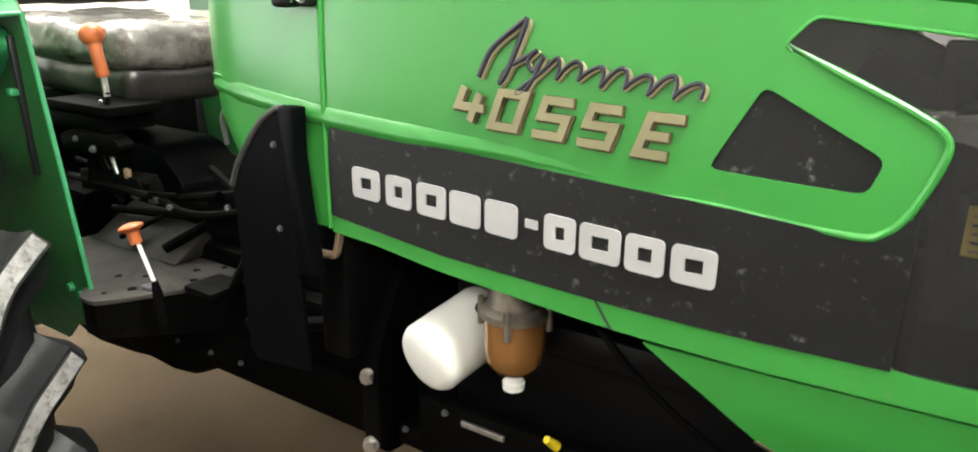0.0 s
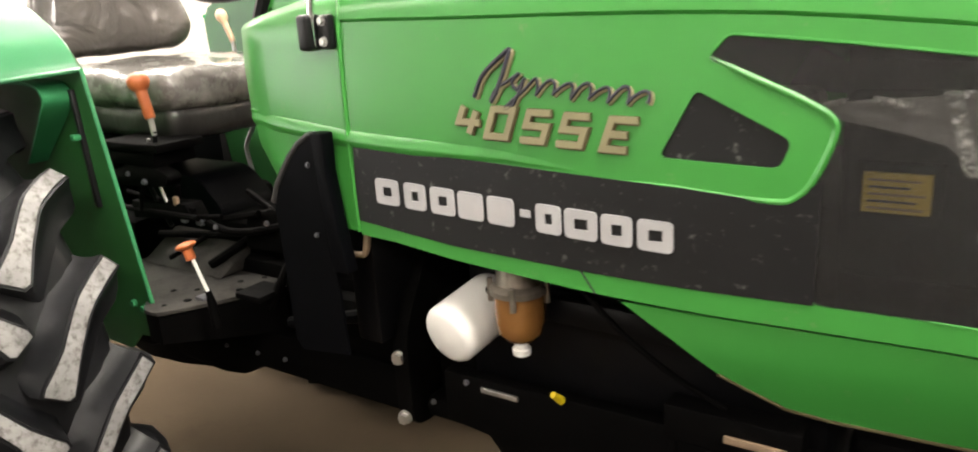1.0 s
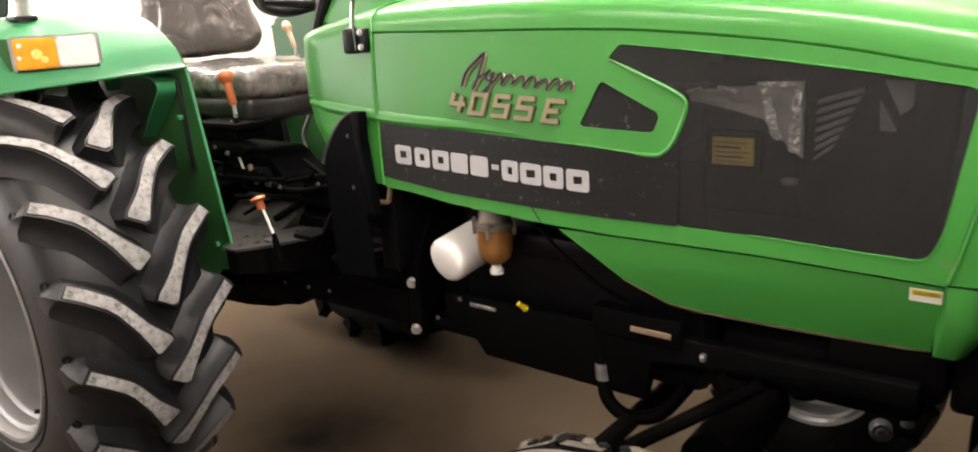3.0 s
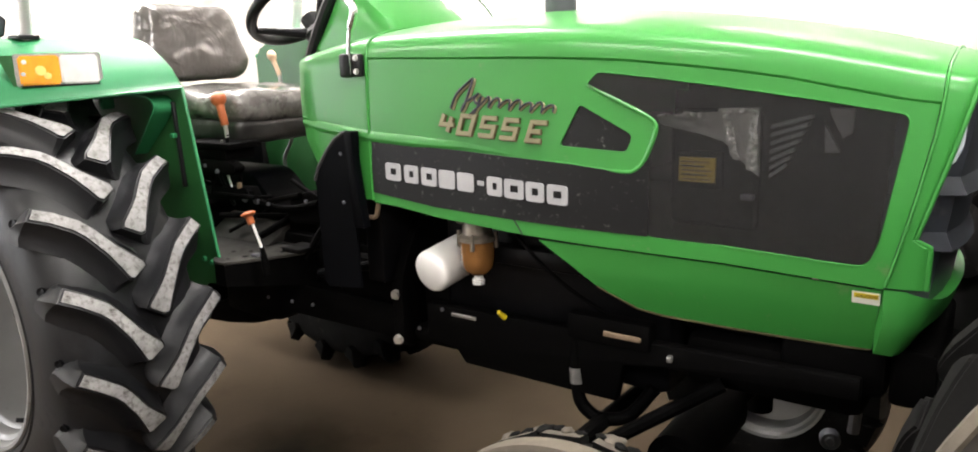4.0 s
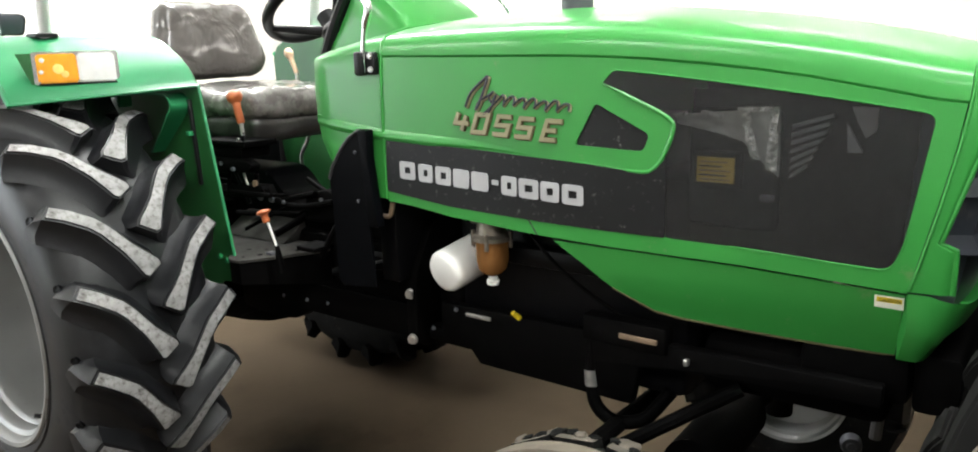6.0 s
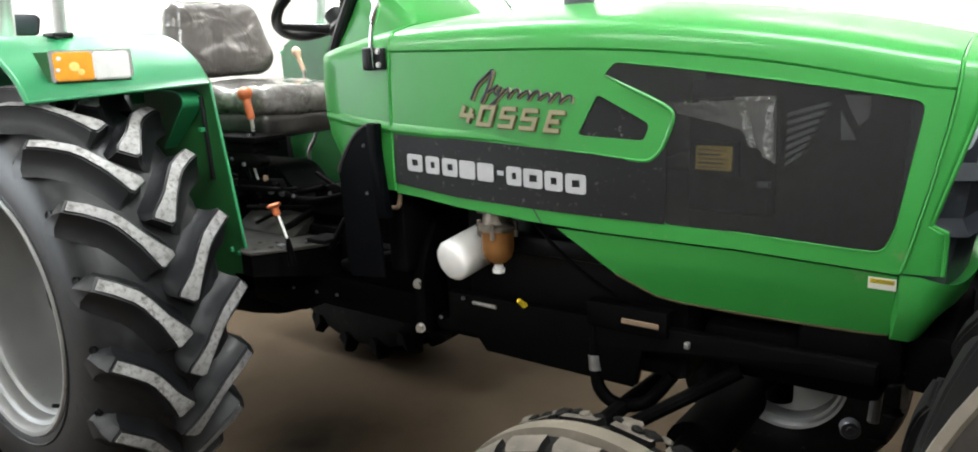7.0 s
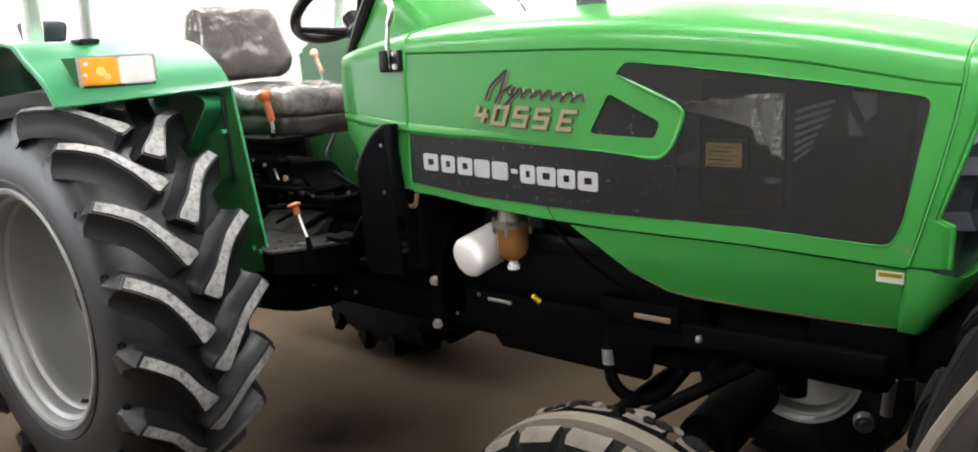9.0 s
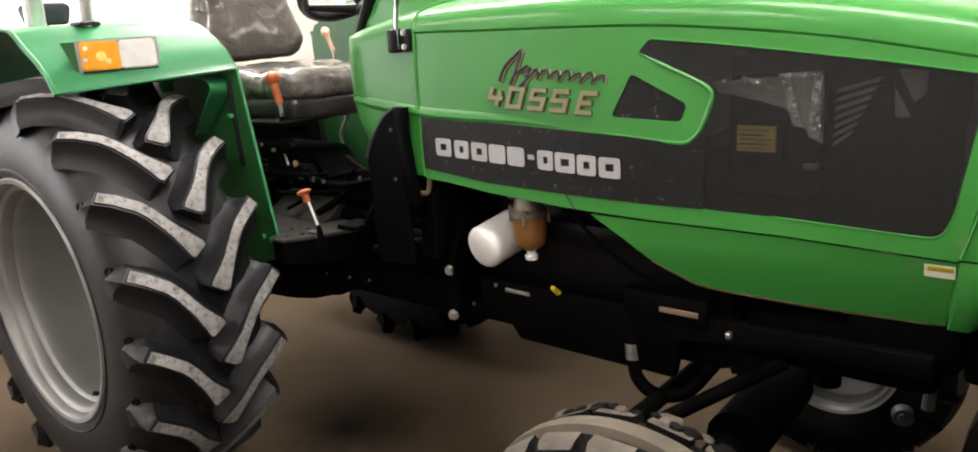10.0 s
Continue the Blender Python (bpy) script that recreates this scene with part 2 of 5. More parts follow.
def mesh_screen(name, open_part):
    """Perforated black sheet: dark paint between fine holes."""
    m = bpy.data.materials.new(name)
    m.use_nodes = True
    n, l = m.node_tree.nodes, m.node_tree.links
    b = n["Principled BSDF"]
    b.inputs["Base Color"].default_value = (0.032, 0.031, 0.031, 1)
    b.inputs["Roughness"].default_value = 0.5
    co = n.new("ShaderNodeTexCoord")
    v = n.new("ShaderNodeTexVoronoi")
    v.inputs["Scale"].default_value, v.inputs["Randomness"].default_value = 420, 1.0
    l.new(co.outputs["Object"], v.inputs["Vector"])
    r = n.new("ShaderNodeMapRange")
    r.inputs["From Min"].default_value, r.inputs["From Max"].default_value = 0.30, 0.62
    r.inputs["To Min"].default_value, r.inputs["To Max"].default_value = open_part + 0.06, open_part - 0.06
    l.new(v.outputs["Distance"], r.inputs["Value"])
    hole = n.new("ShaderNodeBsdfTransparent")
    mix = n.new("ShaderNodeMixShader")
    l.new(r.outputs["Result"], mix.inputs[0])
    l.new(b.outputs[0], mix.inputs[1])
    l.new(hole.outputs[0], mix.inputs[2])
    l.new(mix.outputs[0], n["Material Output"].inputs["Surface"])
    return m


SCREEN = mesh_screen("perforated_screen", 0.69)


# ---- building helpers ----
def part(name, bm, mat, parent=None, label="", m=None, angle=35):
    """Link a bmesh as one mesh object under a thing or a part."""
    bmesh.ops.recalc_face_normals(bm, faces=bm.faces[:])
    me = bpy.data.meshes.new(name)
    bm.to_mesh(me)
    bm.free()
    for mm in (mat if isinstance(mat, (list, tuple)) else (mat,)):
        me.materials.append(mm)
    me.shade_smooth()
    me.set_sharp_from_angle(angle=radians(angle))
    ob = new(name, me)
    if parent:
        ob.parent = parent
    if m:
        ob.matrix_basis = m
    return tagged(ob, label)


def again(ob, m, parent):
    """Another part on the same mesh."""
    o = new(ob.name.split(".")[0], ob.data)
    o.parent, o.matrix_basis = parent, m
    if ob.get("label"):
        o["label"] = ob["label"]
    return o


def thing(name, label, category, group="", m=None, kind=""):
    ob = new(name)
    if m:
        ob.matrix_basis = m
    return tagged(ob, label, category, group, kind)


def box(x0, x1, y0, y1, z0, z1, bevel=0.004, seg=2, m=None):
    bm = bmesh.new()
    bmesh.ops.create_cube(bm, size=1, matrix=Matrix.LocRotScale(((x0 + x1) / 2, (y0 + y1) / 2, (z0 + z1) / 2), None, (x1 - x0, y1 - y0, z1 - z0)))
    if bevel:
        bmesh.ops.bevel(bm, geom=bm.edges[:], offset=bevel, segments=seg, profile=0.5, affect="EDGES")
    if m:
        bm.transform(m)
    return bm


def join(*bms):
    out = bmesh.new()
    for b in bms:
        me = bpy.data.meshes.new("tmp")
        b.to_mesh(me)
        b.free()
        out.from_mesh(me)
        bpy.data.meshes.remove(me)
    return out


def rings(loops, closed=True, caps=True):
    """Skin from ring to ring of equal length."""
    bm = bmesh.new()
    rows = [[bm.verts.new(p) for p in r] for r in loops]
    k = len(rows[0])
    for a, b in zip(rows, rows[1:]):
        for i in range(k if closed else k - 1):
            j = (i + 1) % k
            bm.faces.new((a[i], a[j], b[j], b[i]))
    if caps and closed:
        bm.faces.new(rows[0][::-1])
        bm.faces.new(rows[-1])
    return bm


def tube(points, r, seg=12, caps=True):
    """A round bar along points; r is one radius or one for each point."""
    pts = [Vector(p) for p in points]
    rr = r if isinstance(r, (list, tuple)) else [r] * len(pts)
    loops, side = [], None
    for i, p in enumerate(pts):
        d = (pts[min(i + 1, len(pts) - 1)] - pts[max(i - 1, 0)]).normalized()
        if side is None:
            side = d.orthogonal().normalized()
        side = (side - d * side.dot(d)).normalized()
        up = d.cross(side)
        loops.append([p + rr[i] * (math.cos(a) * side + math.sin(a) * up) for a in (2 * math.pi * k / seg for k in range(seg))])
    return rings(loops, caps=caps)


def smooth_path(points, n=6):
    """Catmull-Rom through points."""
    p = [Vector(q) for q in points]
    p = [2 * p[0] - p[1]] + p + [2 * p[-1] - p[-2]]
    out = []
    for i in range(1, len(p) - 2):
        for k in range(n):
            t = k / n
            out.append(0.5 * (2 * p[i] + (p[i + 1] - p[i - 1]) * t + (2 * p[i - 1] - 5 * p[i] + 4 * p[i + 1] - p[i + 2]) * t * t + (3 * p[i] - p[i - 1] - 3 * p[i + 1] + p[i + 2]) * t ** 3))
    return out + [p[-2]]


def lathe(profile, seg=64, axis="Y", closed=False):
    """Turn (radius, along) round an axis through the origin."""
    loops = []
    for k in range(seg):
        a = 2 * math.pi * k / seg
        c, s = math.cos(a), math.sin(a)
        if axis == "Y":
            loops.append([(r * c, h, r * s) for r, h in profile])
        elif axis == "X":
            loops.append([(h, r * c, r * s) for r, h in profile])
        else:
            loops.append([(r * c, r * s, h) for r, h in profile])
    bm = rings(loops + [loops[0]], closed=closed, caps=False)
    bmesh.ops.remove_doubles(bm, verts=bm.verts[:], dist=1e-5)
    return bm


def prism(outline, y0, y1, bevel=0.0, axes="xz"):
    """A plate: an outline in two axes, thick along the third."""
    def at(u, v, w):
        return {"xz": (u, w, v), "xy": (u, v, w), "yz": (w, u, v)}[axes]
    bm = rings([[at(u, v, y0) for u, v in outline], [at(u, v, y1) for u, v in outline]])
    if bevel:
        bmesh.ops.recalc_face_normals(bm, faces=bm.faces[:])
        bmesh.ops.bevel(bm, geom=bm.edges[:], offset=bevel, segments=2, profile=0.5, affect="EDGES")
    return bm


def rounded(outline, r, n=4, own=None):
    """Round the corners of a 2D outline; own: radii of single corners."""
    out, k = [], len(outline)
    for i in range(k):
        a, b, c = (Vector(outline[(i + d) % k]) for d in (-1, 0, 1))
        q = min((own or {}).get(i, r), (a - b).length * 0.45, (c - b).length * 0.45)
        p0, p1 = b + (a - b).normalized() * q, b + (c - b).normalized() * q
        for j in range(n + 1):
            t = j / n
            out.append(tuple((1 - t) ** 2 * p0 + 2 * t * (1 - t) * b + t * t * p1))
    return out


def hexbolt(p, axis, r=0.011, h=0.01):
    """A hexagon head with a washer."""
    p, axis = Vector(p), Vector(axis).normalized()
    return join(tube([p, p + axis * h * 0.3], r * 1.35, 14), tube([p + axis * h * 0.3, p + axis * h * 1.2], r, 6))


# ---- setting ----
def structure(name, bm, mat, label, category):
    return tagged(part(name, bm, mat), label, category, kind="structure")


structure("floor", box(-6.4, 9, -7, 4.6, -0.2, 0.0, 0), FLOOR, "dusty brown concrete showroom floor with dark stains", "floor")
structure("wall_north", box(-6.4, 9, 4.6, 4.8, 0.0, 3.9, 0), WALL, "bright white painted showroom wall", "wall")
# never in view; added to close the room, toned to shape the fill
structure("wall_south", box(-6.4, 9, -7.2, -7, 0.0, 3.9, 0), UNSEEN_WALL, "unseen wall, greyed to limit bounce light", "wall")
end_wall = structure("wall_west", box(-6.6, -6.4, -2.8, 4.8, 0.0, 3.9, 0), WALL, "bright white painted showroom wall", "wall")
part("pier", box(-6.6, -6.4, -7.2, -6.9, 0.0, 3.9, 0), WALL, end_wall)
part("lintel", box(-6.6, -6.4, -6.9, -2.8, 2.95, 3.9, 0), WALL, end_wall)
part("parapet", box(-6.6, -6.4, -6.9, -2.8, 0.0, 0.25, 0), WALL, end_wall)
window = structure("window_1", box(-6.52, -6.42, -6.9, -2.8, 0.25, 0.31, 0.004), WHITE, "wide showroom window full of daylight", "window")
part("window_frame", box(-6.52, -6.42, -6.9, -2.8, 2.89, 2.95, 0.004), WHITE, window)
for i in range(4):
    y = -6.87 + 1.347 * i
    part("window_frame", box(-6.52, -6.42, y - 0.03, y + 0.03, 0.31, 2.89, 0.004), WHITE, window)
for i in range(3):
    y = -6.84 + 1.347 * i
    pane = part("pane", box(-6.475, -6.465, y, y + 1.287, 0.31, 2.89, 0), GLASS, window)
    pane.visible_shadow = False
structure("wall_east", box(9, 9.2, -7.2, 4.8, 0.0, 3.9, 0), UNSEEN_WALL, "unseen end wall, greyed to limit bounce light", "wall")
structure("ceiling", box(-6.6, 9.2, -7.2, 4.8, 3.9, 4.05, 0), CEIL, "plain white showroom ceiling", "ceiling")
# fixtures out of view; those from WASHERS only house the added wall lamps
for lx, ly, *rest in LAMPS + WASHERS:
    hung = (lx, ly, *rest) in LAMPS
    lamp = thing("ceiling_light", "white hanging tube light out of view, switched on" if hung else "unseen ceiling tube light added to brighten the wall", "lamp", "ceiling lights", pose(lx, ly, 3.43 if hung else 3.78))
    if hung:
        for rx in (-0.7, 0.7):
            part("hanger", tube([(rx, 0, 0.11), (rx, 0, 0.47)], 0.006, 8), STEEL, lamp)
    part("housing", box(-0.95, 0.95, -0.25, 0.25, 0.0, 0.12, 0.01), WHITE, lamp)
    for ty in (-0.15, 0.0, 0.15):
        part("tube", tube([(-0.9, ty, -0.018), (0.9, ty, -0.018)], 0.016, 10), GLOW, lamp)


# ---- the tractor ----
# x runs forward along its body from the bonnet's rear seam, y to its left, z up from the floor
tractor = thing("tractor", "bright green farm tractor with black decals, parked on the floor", "tractor", "parked tractors")
REAR, FRONT = Vector((-1.20, 0.76, 0.715)), Vector((0.80, 0.70, 0.38))


def glide(x, xs, ys):
    """A smooth curve through points, level beyond its ends."""
    if x <= xs[0]:
        return ys[0]
    if x >= xs[-1]:
        return ys[-1]
    i = next(k for k in range(len(xs) - 1) if x < xs[k + 1])
    slope = [(ys[k + 1] - ys[k]) / (xs[k + 1] - xs[k]) for k in range(len(xs) - 1)]

    def tangent(k):
        if k in (0, len(xs) - 1):
            return slope[min(k, len(slope) - 1)]
        p, q = slope[k - 1], slope[k]
        return 0.0 if p * q <= 0 else 2 * p * q / (p + q)
    h = xs[i + 1] - xs[i]
    t = (x - xs[i]) / h
    return (2 * t ** 3 - 3 * t * t + 1) * ys[i] + (t ** 3 - 2 * t * t + t) * h * tangent(i) + (3 * t * t - 2 * t ** 3) * ys[i + 1] + (t ** 3 - t * t) * h * tangent(i + 1)


def width(x):
    """Half the bonnet's width."""
    return glide(x, [-0.3, 0.45, 0.62, 0.75, 1.0, 1.25, 1.33, 1.38, 1.42], [0.36, 0.36, 0.352, 0.335, 0.30, 0.265, 0.25, 0.225, 0.18])


def seam_z(x):
    return glide(x, [-0.29, 0.0, 0.25, 0.47, 0.66, 0.87, 1.05, 1.16, 1.31, 1.42], [1.478, 1.487, 1.483, 1.48, 1.474, 1.455, 1.43, 1.408, 1.382, 1.378])


def crown_z(x):
    return glide(x, [-0.29, -0.2, -0.1, 0.0, 0.15, 0.4, 0.6, 0.85, 1.1, 1.32, 1.39, 1.42], [1.50, 1.53, 1.558, 1.577, 1.588, 1.594, 1.587, 1.563, 1.525, 1.475, 1.456, 1.44])


def bulge(z):
    return 0.008 * max(0.0, 1 - ((z - 1.22) / 0.3) ** 2)


def tuck_in(z):
    """How far the lower panel curls in under the bonnet."""
    d = max(0.0, 1.03 - z)
    return 0.08 * d + 1.2 * d * d


def skin(outline, holes=(), off=0.0, thick=0.005, side=-1, step=0.04, tuck=False):
    """A panel on the bonnet's side: outline and holes in x and z."""
    bm = bmesh.new()
    edges = []
    for loop in (outline, *holes):
        vs = [bm.verts.new((x, 0, z)) for x, z in loop]
        edges += [bm.edges.new((a, b)) for a, b in zip(vs, vs[1:] + vs[:1])]
    bmesh.ops.triangle_fill(bm, use_beauty=True, edges=edges, normal=(0, -1, 0))
    x = -0.28
    while x < 1.42:
        bmesh.ops.bisect_plane(bm, geom=bm.verts[:] + bm.edges[:] + bm.faces[:], plane_co=(x, 0, 0), plane_no=(1, 0, 0), dist=1e-5)
        x += step
    for z in (0.90, 0.92, 0.94, 0.96, 0.98, 1.0, 1.1, 1.2, 1.3, 1.4):
        bmesh.ops.bisect_plane(bm, geom=bm.verts[:] + bm.edges[:] + bm.faces[:], plane_co=(0, 0, z), plane_no=(0, 0, 1), dist=1e-5)
    back = bmesh.ops.duplicate(bm, geom=bm.verts[:] + bm.edges[:] + bm.faces[:])
    inner = {v for v in back["geom"] if isinstance(v, bmesh.types.BMVert)}
    rim = [(e, back["edge_map"][e]) for e in bm.edges if e.is_boundary and e.verts[0] not in inner]
    for e, f in rim:
        a, b = e.verts
        c, d = back["vert_map"][a], back["vert_map"][b]
        bm.faces.new((a, b, d, c))
    for v in bm.verts:
        d = width(v.co.x) + bulge(v.co.z) + off - (thick if v in inner else 0.0) - (tuck_in(v.co.z) if tuck else 0.0)
        v.co.y = side * d
    return bm


def on_side(x, z, off=0.0, side=-1):
    return Vector((x, side * (width(x) + bulge(z) + off), z))


# outlines of the bonnet's side, in x and z
LOW = [(-0.06, 1.116), (0.085, 1.099), (0.217, 1.083), (0.438, 1.068), (0.66, 1.058), (0.94, 1.046), (1.126, 1.032), (1.243, 1.023)]
WINDOW = rounded([(0.667, 1.446), (0.80, 1.431), (0.932, 1.413), (1.109, 1.387), (1.266, 1.36), (1.232, 1.115), (1.213, 1.064), (1.124, 1.069), (0.94, 1.083), (0.775, 1.090), (0.778, 1.262), (0.803, 1.338), (0.735, 1.370), (0.640, 1.416)], 0.022, 4, {0: 0.010, 13: 0.010})
BAND = [(0.009, 1.271), (0.0, 1.132), (0.219, 1.109), (0.458, 1.100), (0.659, 1.094), (0.784, 1.090), (0.786, 1.262), (0.755, 1.236), (0.719, 1.231), (0.599, 1.244), (0.498, 1.249), (0.312, 1.259)]
TRAP = rounded([(0.628, 1.376), (0.578, 1.283), (0.735, 1.274), (0.748, 1.311)], 0.012)

for side in (-1, 1):
    top = [(x, seam_z(x) - 0.004) for x in (1.308 - 1.304 * i / 20 for i in range(21))]
    shell = skin([(0.004, 1.116 - 0.012)] + LOW[1:] + [(1.256, 1.086), (1.28, 1.199), (1.301, 1.317)] + top, [WINDOW, TRAP], side=side)
    part("side_panel", shell, GREEN, tractor, "glossy green bonnet side panel")
    part("screen", skin(WINDOW, off=0.0, thick=0.002, side=side), SCREEN, tractor, "black perforated bonnet screen")
    part("screen_lip", tube([on_side(x, z, -0.0005, side) for x, z in WINDOW[65:] + WINDOW[:45]], 0.0020, 6), GREEN, tractor)
    part("decal", skin(BAND, off=0.0018, thick=0.0016, side=side), DECAL, tractor, "matt black decal band")
    part("vent_cover", skin(TRAP, off=-0.004, thick=0.004, side=side), DECAL, tractor, "black vent cover")
    # raised bead round the vent
    loop = [(0.640, 1.420), (0.691, 1.394), (0.760, 1.361), (0.792, 1.340), (0.796, 1.316), (0.776, 1.262), (0.757, 1.238), (0.725, 1.230), (0.60, 1.243), (0.498, 1.248)]
    bead = smooth_path([on_side(x, z, -0.0018, side) for x, z in loop], 4)
    part("bead", tube(bead, [0.001, 0.002, 0.003, 0.004, 0.005] + [0.0050] * (len(bead) - 13) + [0.0045, 0.0042, 0.004, 0.0038, 0.0035, 0.0028, 0.002, 0.001], 10), GREEN, tractor)
    # pressed ridge above the decal
    ridge = []
    for i in range(25):
        x = -0.262 + 0.83 * i / 24
        z = float(np.interp(x, [-0.275, -0.19, 0.009, 0.146, 0.313, 0.53], [1.331, 1.319, 1.297, 1.290, 1.282, 1.258]))
        fade = max(0.0, min(1.0, (0.55 - x) / 0.4))
        h = 0.4 + 0.6 * fade
        tuck = 0.012 * max(0.0, min(1.0, (-0.20 - x) / 0.062))
        ridge.append([on_side(x, z, -0.004, side), on_side(x, z, -0.0015 + 0.0015 * fade - tuck, side), on_side(x, z - 0.016 * h, -0.0025 + 0.0095 * fade - tuck, side), on_side(x, z - 0.021 * h, -0.0025 + 0.0090 * fade - tuck, side), on_side(x, z - 0.034 * h, -0.006 + 0.004 * fade - tuck, side), on_side(x, z - 0.037 * h, -0.008 - tuck, side)])
    part("ridge", rings(ridge), GREEN, tractor, "pressed green ridge line")
    # lower side panel
    low = [(0.517, 1.056), (0.66, 1.052), (0.94, 1.040), (1.126, 1.026), (1.240, 1.017), (1.233, 0.941), (1.226, 0.878), (1.072, 0.882), (0.945, 0.888), (0.807, 0.898), (0.749, 0.908), (0.658, 0.957), (0.594, 1.006)]
    part("lower_panel", skin(low, off=-0.006, side=side, tuck=True), GREEN, tractor, "green lower bonnet panel")
    rim = [on_side(x, z - 0.001, -0.007 - tuck_in(z), side) for x, z in low[6:12]]
    part("dusty_edge", tube(rim, 0.0032, 6), DUST, tractor, "dusty bottom edge of the panel")


def hood_ring(x, seg=7, drop=0.0):
    w, a, b = width(x) + bulge(1.46), seam_z(x), crown_z(x)
    prof = [(1.0, 0.015), (0.993, 0.16), (0.982, 0.30), (0.964, 0.42), (0.936, 0.515), (0.890, 0.59), (0.80, 0.68), (0.66, 0.78), (0.45, 0.885), (0.22, 0.967), (0.0, 1.0)]
    prof = [(p.x, p.y) for p in smooth_path([(u, v, 0) for u, v in prof], 3)]
    half = [(-w * u, a + (b - a) * v) for u, v in prof]
    return [Vector((x, y, z - drop)) for y, z in half + [(-y, z) for y, z in half[-2::-1]]]


def hood(xs, t=0.006):
    outer = [hood_ring(x) for x in xs]
    loops = []
    for r in outer:
        inner = [Vector((p.x, p.y * 0.982, p.z - t)) for p in r]
        loops.append(r + inner[::-1])
    return rings(loops)


part("bonnet_top", hood([0.004 + 1.306 * i / 26 for i in range(27)]), GREEN, tractor, "long curved glossy green bonnet top")


PROF = [(p.x, p.y) for p in smooth_path([(u, v, 0) for u, v in ((1.0, 0.015), (0.982, 0.30), (0.964, 0.42), (0.936, 0.515), (0.890, 0.59), (0.80, 0.68), (0.66, 0.78), (0.45, 0.885), (0.22, 0.967), (0.0, 1.0))], 2)]


def shell(zs, near, far, top_near, top_far, curl=0.0, n=10):
    """One smooth skin up the side, over the top and down: from x near to x far along each line."""
    lines = []
    for z in zs:
        lines.append((lambda x, z=z: (width(x) + bulge(z), z), near(z), far(z)))
    for u, v in PROF:
        lines.append((lambda x, u=u, v=v: (u * (width(x) + bulge(1.46)), seam_z(x) + (crown_z(x) - seam_z(x)) * v), top_near(u), top_far(u)))
    rows = []
    for f, a, b in lines:
        row = []
        for k in range(n + 1):
            t = k / n
            x = a + (b - a) * t
            y, z = f(x)
            row.append(Vector((x, -y * (1 - curl * max(0.0, (t - 0.75) / 0.25) ** 2), z)))
        rows.append(row)
    rows += [[Vector((p.x, -p.y, p.z)) for p in r] for r in rows[-2::-1]]
    bm = rings(rows, closed=False, caps=False)
    bmesh.ops.recalc_face_normals(bm, faces=bm.faces[:])
    bmesh.ops.solidify(bm, geom=bm.faces[:], thickness=0.005)
    return bm, [r[-1] for r in rows]


cowl, edge = shell([1.11, 1.13, 1.146, 1.152, 1.193, 1.258, 1.327, 1.40, 1.45], lambda z: -0.004, lambda z: float(np.interp(z, [1.11, 1.13, 1.146, 1.152, 1.193, 1.258, 1.327, 1.40, 1.45], [-0.05, -0.068, -0.085, -0.188, -0.227, -0.263, -0.276, -0.280, -0.278])), lambda u: -0.004, lambda u: float(np.interp(u, [0, 0.8, 1], [-0.235, -0.262, -0.276])), 0.05)
part("cowl", cowl, GREEN, tractor, "smooth green dash cowl")
nose, edge = shell([1.026, 1.06, 1.10, 1.110, 1.124, 1.16, 1.20, 1.25, 1.30, 1.34, 1.365], lambda z: float(np.interp(z, [1.03, 1.086, 1.199, 1.317, 1.38], [1.2445, 1.2585, 1.2825, 1.3035, 1.3115])), lambda z: float(np.interp(z, [1.0, 1.110, 1.124, 1.309, 1.365], [1.315, 1.315, 1.289, 1.339, 1.352])), lambda u: 1.3125, lambda u: float(np.interp(u, [0, 0.66, 0.9, 0.95, 1], [1.415, 1.400, 1.378, 1.368, 1.356])), 0.03)
part("nose", nose, GREEN, tractor, "rounded green nose shell")
front = [on_side(float(np.interp(z, [1.03, 1.086, 1.199, 1.317, 1.38], [1.2465, 1.2605, 1.2845, 1.3055, 1.3135])), z, 0.0005) for z in (1.03, 1.086, 1.14, 1.199, 1.26, 1.317, 1.37)] + hood_ring(1.3145, drop=-0.0005)[4:-4]
part("seam_lip", tube(front, 0.0035, 6), GREEN, tractor)
part("nose_lip", tube(edge, 0.0055, 8), GREEN, tractor, "rolled green grille edge")
seam = [on_side(0.0, z, 0.001) for z in (1.11, 1.2, 1.3, 1.4, 1.47)] + hood_ring(0.0, drop=-0.001)[6:-6] + [on_side(0.0, z, 0.001, 1) for z in (1.47, 1.4, 1.3, 1.2, 1.11)]
part("seam_lip", tube(seam, 0.0045, 6), GREEN, tractor)
part("firewall", box(-0.075, -0.012, -0.33, 0.33, 0.86, 1.46, 0.006), BLACK, tractor, "black firewall behind the engine")

